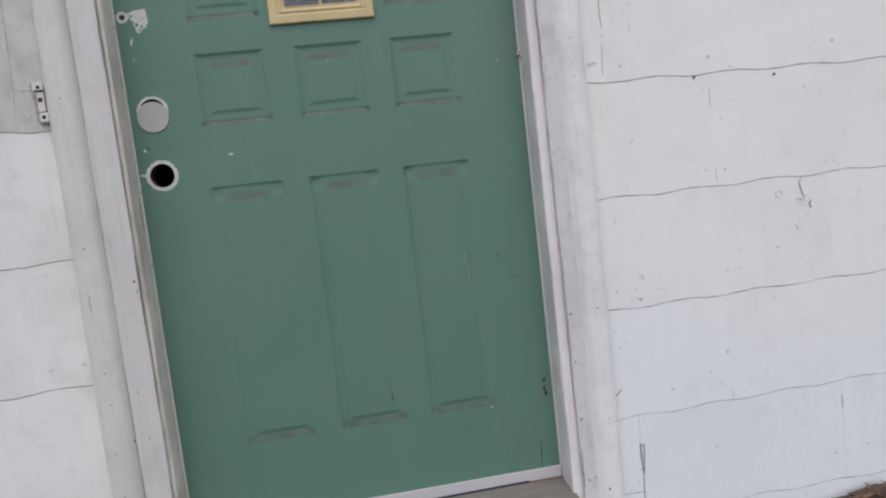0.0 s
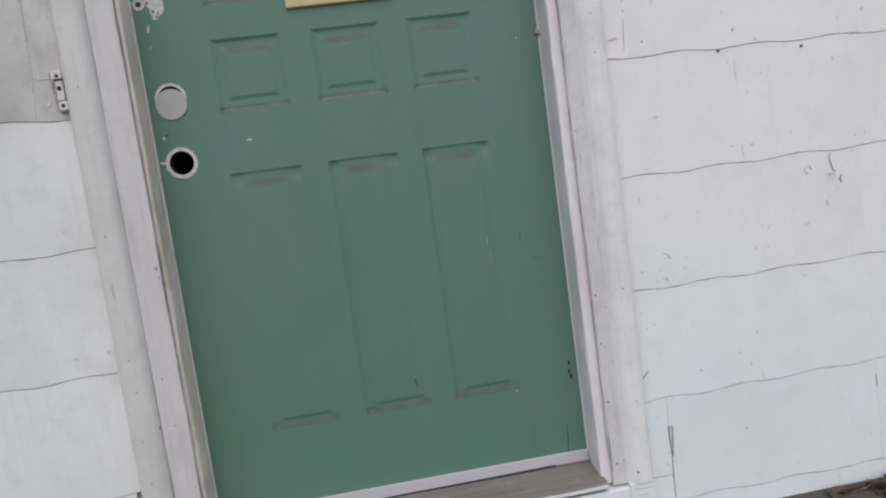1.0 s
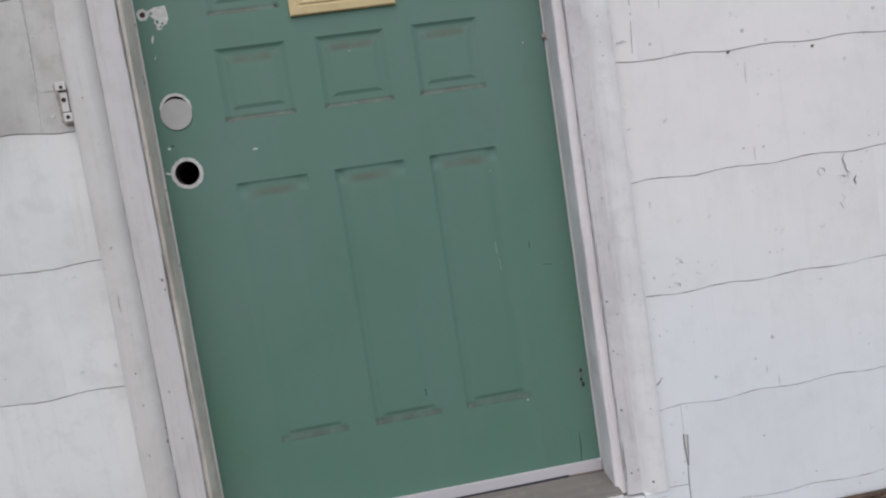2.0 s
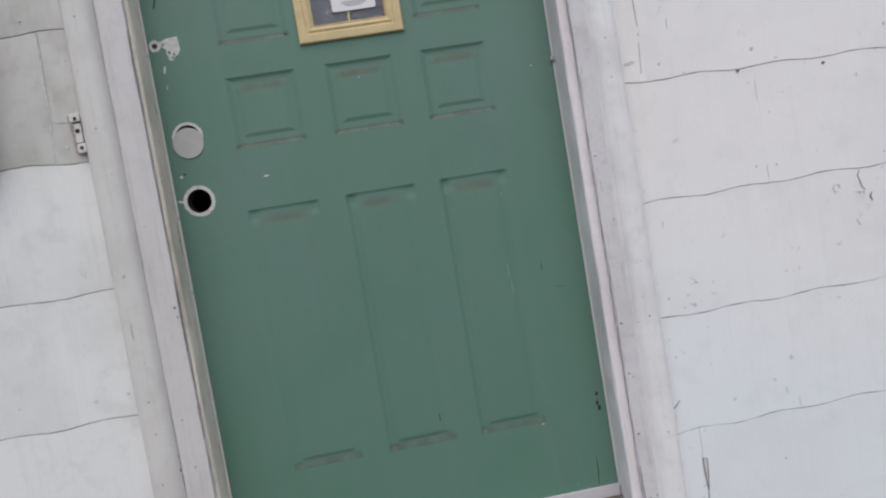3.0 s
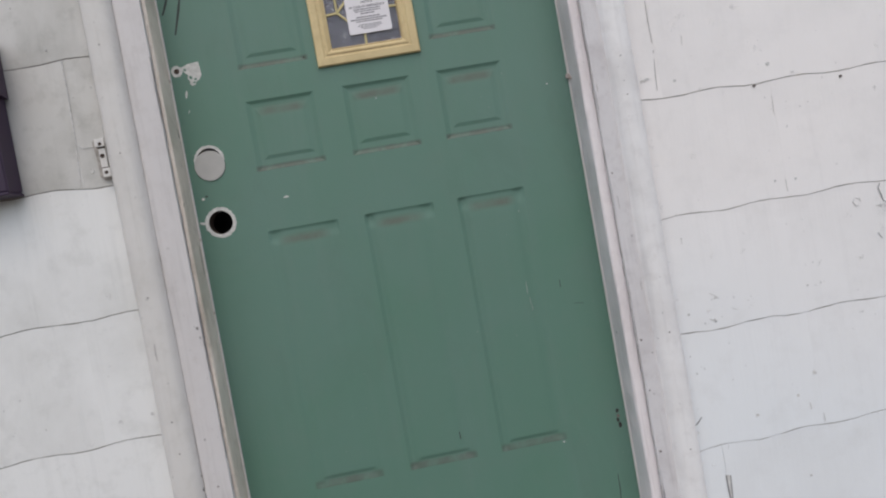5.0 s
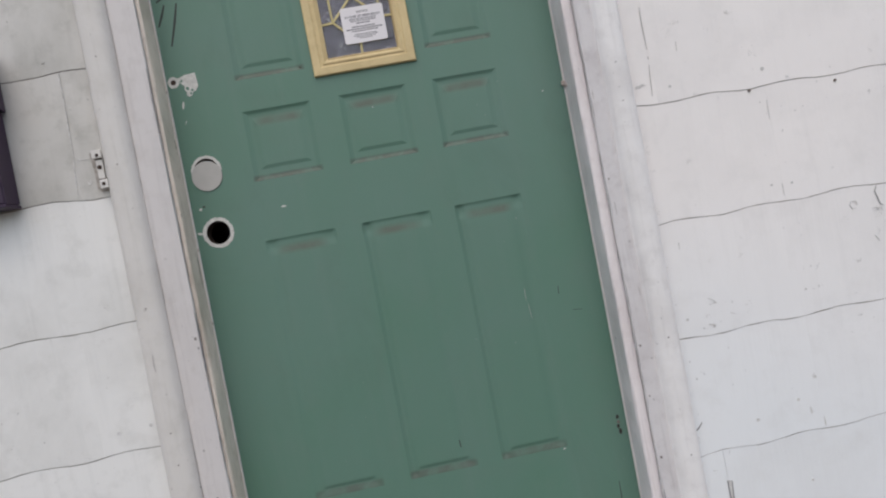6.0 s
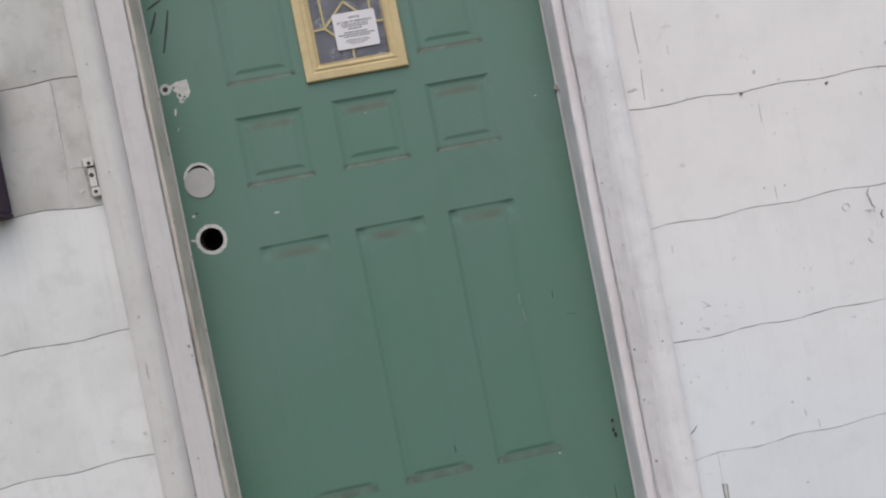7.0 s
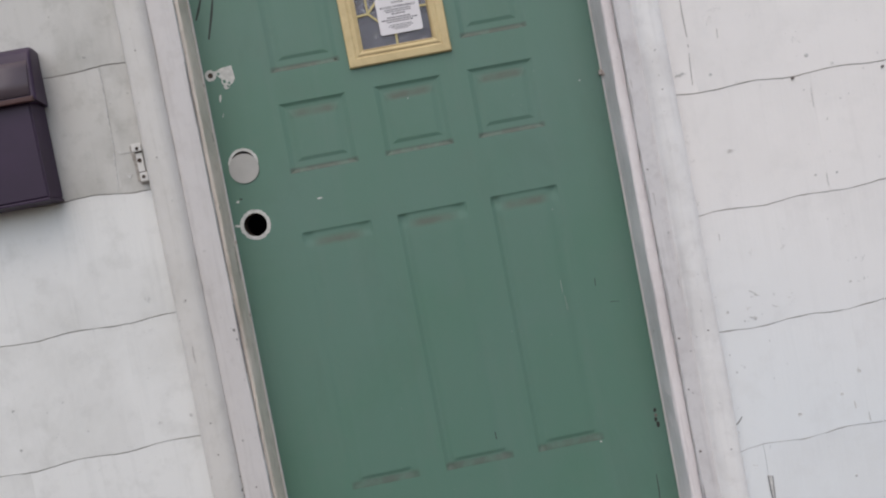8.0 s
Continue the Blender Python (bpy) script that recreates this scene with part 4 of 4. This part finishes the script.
RIGHT = ((2.345, 1.20, 0.0, 1.30), (2.077, 1.28, 0.0, 1.02), (1.808, 1.19, 0.0, 1.33), (1.539, 1.27, 0.0, 1.075), (1.270, 1.20, 0.0, 1.36), (0.9965, 1.189, -0.011, 1.076),
         (0.7300, 1.270, 0.0, 1.327), (0.4665, 1.212, 0.004, 1.617), (0.2015, 1.275, 0.010, 1.325), (-0.0520, 1.19, 0.0, 1.62), (-0.320, 1.27, 0.0, 1.322))
LEFT = ((2.360, -0.2, 0.0, -0.45), (2.090, -0.3, 0.0, -0.20), (1.821, -0.2, 0.0, -0.48), (1.552, -0.3, 0.0, -0.20), (1.2850, -0.170, 0.0, -0.49), (1.0150, -0.260, -0.030, -0.191),
        (0.7390, -0.150, 0.0, -0.52), (0.4690, -0.200, 0.012, -0.25), (0.2000, -0.300, 0.0, -0.502), (-0.0600, -0.2, 0.0, -0.30), (-0.320, -0.3, 0.0, -0.55))


def run(lo, hi, joint):
    cuts = [lo]
    x = joint
    while x - 0.61 > lo + 0.03:
        x -= 0.61
    while x < hi - 0.03:
        if x > lo + 0.03:
            cuts.append(x)
        x += 0.61
    cuts.append(hi)
    return [(a + 0.0001, b - 0.0001) for a, b in zip(cuts, cuts[1:])]


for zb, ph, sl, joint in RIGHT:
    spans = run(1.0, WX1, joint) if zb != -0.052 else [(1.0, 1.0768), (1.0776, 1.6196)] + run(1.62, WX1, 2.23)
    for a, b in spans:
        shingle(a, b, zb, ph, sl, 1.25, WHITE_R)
for zb, ph, sl, joint in LEFT:
    for a, b in run(WX0, -0.121 if zb > -0.04 else -0.142, joint):
        shingle(a, b, zb, ph, sl, -0.2, MILDEW if 0.9 < zb < 1.5 and b > -0.9 else WHITE_L)
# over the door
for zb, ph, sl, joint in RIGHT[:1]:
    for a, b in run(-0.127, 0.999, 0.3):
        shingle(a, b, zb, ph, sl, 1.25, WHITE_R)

# nails, scars and scuffs of the siding
Y = -0.0904
for x, z, r in ((1.288, 0.9895, 0.0034), (1.492, 0.978, 0.0031), (1.300, 0.770, 0.0026), (1.349, 0.767, 0.0026), (1.327, 1.033, 0.0042), (1.108, 1.030, 0.0034), (1.051, 0.508, 0.0030),
                (1.336, 0.523, 0.0026), (1.272, 0.092, 0.0026), (1.320, 0.322, 0.0034), (1.272, 0.279, 0.0034), (-0.212, 0.512, 0.0034), (-0.143, 0.517, 0.0036), (-0.170, 1.045, 0.0034),
                (1.59, 0.02, 0.003), (1.68, 0.03, 0.003), (1.65, 1.045, 0.004), (1.171, 0.253, 0.003)):
    part("nail", disc(x, z, r, Y - 0.0016 if r in (0.0034, 0.0031) and z > 0.97 and x > 1.2 else Y - 0.0008, Y + 0.004, 12), NAILM if z > 0.97 and z < 0.99 else GREYMARK, wall)
for pts, w, m in (([(1.544, 0.723), (1.538, 0.712), (1.5425, 0.698), (1.546, 0.683), (1.553, 0.677)], 0.0020, SLIGHT), ([(1.568, 0.668), (1.5625, 0.659), (1.567, 0.649)], 0.0034, SCUFF), ([(1.5255, 0.676), (1.538, 0.673), (1.551, 0.674)], 0.0016, GREYMARK),
                  ([(1.324, 0.961), (1.3235, 0.917)], 0.0018, GREYMARK), ([(1.325, 0.770), (1.3255, 0.742)], 0.0024, GREYMARK), ([(1.140, 1.127), (1.139, 1.106)], 0.0024, GREYMARK),
                  ([(1.021, 0.256), (1.031, 0.263), (1.041, 0.274)], 0.0026, SCUFF), ([(1.152, 0.505), (1.166, 0.498)], 0.0024, GREYMARK), ([(1.063, 0.682), (1.063, 0.668)], 0.003, GREYMARK),
                  ([(1.325, 0.228), (1.326, 0.208)], 0.0022, GREYMARK), ([(1.478, 0.699), (1.474, 0.691), (1.479, 0.682), (1.487, 0.682)], 0.0018, GREYMARK), ([(1.482, 0.700), (1.490, 0.697), (1.492, 0.688)], 0.0016, GREYMARK),
                  ([(1.106, 0.547), (1.121, 0.538)], 0.003, GREYMARK), ([(1.098, 0.489), (1.110, 0.483)], 0.0036, GREYMARK), ([(1.03, 1.040), (1.05, 1.044)], 0.006, GREYMARK),
                  ([(1.522, 0.612), (1.530, 0.598)], 0.003, GREYMARK), ([(1.297, 0.258), (1.298, 0.242)], 0.003, GREYMARK),
                  ([(-0.191, 1.108), (-0.180, 1.0975), (-0.156, 1.096)], 0.0024, GREYMARK)):
    part("scar", stroke(pts, w, Y, 0.0006), m, wall)
for pts in ([(-0.1890, 1.283), (-0.1885, 1.24), (-0.1905, 1.18), (-0.1912, 1.108)], [(-0.1935, 1.10), (-0.1960, 1.06), (-0.1985, 1.022)]):
    part("painted_joint", stroke(pts, 0.0020, Y - 0.0003, 0.0005, 0.7), GREYMARK, wall)
# the open slit beside the lowest shingle
part("slit_filler", slab_poly([(1.0735, 0.134), (1.0850, 0.1305), (1.0822, 0.094), (1.0786, 0.055), (1.0758, 0.060), (1.0740, 0.096)], Y, 0.0006), GREYMARK, wall, "wedge of an open shingle joint")
part("slit_edge", stroke([(1.0745, 0.132), (1.0748, 0.098), (1.0775, 0.056)], 0.0030, Y - 0.0006, 0.0006, 0.8), SLIT, wall)
part("slit_edge", stroke([(1.0846, 0.130), (1.0820, 0.092), (1.0785, 0.056)], 0.0022, Y - 0.0006, 0.0006, 0.8), SLIT, wall)
part("scar", stroke([(1.0770, 0.054), (1.0745, 0.02), (1.0745, -0.045)], 0.0016, Y, 0.0006, 0.8), SCUFF, wall)


def smudge(x, z, r, n, seed, m, tall=1.0):
    """A rubbed, broken mark: small flecks scattered thicker to its middle, in one piece."""
    rnd = random.Random(seed)
    bm = bmesh.new()
    for k in range(n * 3 // 2):
        cx, cz = x + rnd.gauss(0, r * 0.45), z + rnd.gauss(0, r * 0.45 * tall)
        e = rnd.uniform(0.0004, 0.0011)
        a0 = rnd.uniform(0, 6.28)
        f = [bm.verts.new((cx + e * rnd.uniform(0.6, 1.3) * math.cos(a0 + a), Y - 0.0005, cz + e * rnd.uniform(0.6, 1.5) * math.sin(a0 + a))) for a in (0, 1.05, 2.1, 3.15, 4.2, 5.25)]
        bm.faces.new(f)
    r2 = bmesh.ops.extrude_face_region(bm, geom=bm.faces[:])
    bmesh.ops.translate(bm, verts=[v for v in r2["geom"] if isinstance(v, bmesh.types.BMVert)], vec=(0, 0.0010, 0))
    bmesh.ops.recalc_face_normals(bm, faces=bm.faces[:])
    return part("rub_mark", bm, m, wall)


# rubbed spots on the siding
for i, (x, z, r, n, tall) in enumerate(((1.041, 1.042, 0.012, 26, 0.5), (1.128, 1.152, 0.014, 14, 1.3), (1.146, 1.170, 0.012, 9, 0.6), (1.269, 1.169, 0.010, 9, 0.6), (1.214, 1.138, 0.012, 6, 1.2),
                                        (1.304, 1.073, 0.008, 6, 0.7), (1.382, 1.006, 0.006, 6, 0.6), (1.161, 1.004, 0.007, 5, 0.5), (1.120, 0.858, 0.009, 12, 0.6), (1.031, 0.893, 0.006, 8, 2.0),
                                        (1.036, 0.850, 0.009, 7, 0.5), (1.028, 0.760, 0.005, 12, 3.0), (1.540, 0.668, 0.014, 14, 1.2), (1.457, 0.663, 0.008, 6, 1.0),
                                        (1.587, 1.032, 0.006, 8, 1.0), (1.121, 0.534, 0.009, 10, 0.6), (1.098, 0.509, 0.006, 8, 0.8), (1.109, 0.486, 0.006, 10, 0.8), (1.200, 0.628, 0.009, 6, 0.7),
                                        (1.125, 0.627, 0.010, 6, 0.8), (1.196, 0.513, 0.013, 9, 1.6), (1.472, 0.562, 0.010, 8, 0.6), (1.319, 0.324, 0.006, 10, 1.2), (1.298, 0.247, 0.006, 9, 1.4),
                                        (1.172, 0.253, 0.005, 7, 1.2), (1.325, 0.215, 0.005, 6, 2.0), (1.026, 0.240, 0.005, 9, 1.5), (1.051, 0.159, 0.004, 5, 2.0), (1.555, 0.640, 0.010, 9, 1.2),
                                        (1.530, 0.620, 0.010, 7, 1.3), (1.545, 0.060, 0.006, 5, 1.0), (1.395, -0.020, 0.010, 6, 0.4), (1.100, 0.040, 0.006, 6, 1.2), (-0.184, 0.781, 0.011, 14, 1.0),
                                        (-0.191, 0.715, 0.010, 6, 0.5), (-0.174, 0.562, 0.010, 7, 0.8), (-0.211, 0.513, 0.005, 8, 1.0), (-0.143, 0.516, 0.005, 9, 1.0), (-0.305, 0.511, 0.014, 9, 0.8),
                                        (-0.281, 0.474, 0.010, 8, 0.4), (-0.277, 0.417, 0.012, 7, 0.6), (-0.171, 1.050, 0.006, 7, 0.8), (-0.215, 1.310, 0.006, 6, 0.6))):
    smudge(x, z, r, n, 300 + i, FAINT if i % 3 else GREYMARK, tall)
# hairline cracks down old shingle joints
for pts, w in (([(1.0712, 1.215), (1.0705, 1.170), (1.0718, 1.120)], 0.0012), ([(1.0715, 1.104), (1.0708, 1.098)], 0.0018), ([(1.0700, 1.085), (1.0672, 1.050), (1.0652, 1.015)], 0.0010),
               ([(1.6175, 0.168), (1.6180, 0.150), (1.6178, 0.135)], 0.0020)):
    part("hairline", stroke(pts, w, Y, 0.0005, 0.5), SLIGHT, wall)
part("hairline", stroke([(1.0170, 0.0125), (1.0450, 0.0118), (1.0735, 0.0108)], 0.0012, Y - 0.0006, 0.0005, 0.7), SLIGHT, wall)
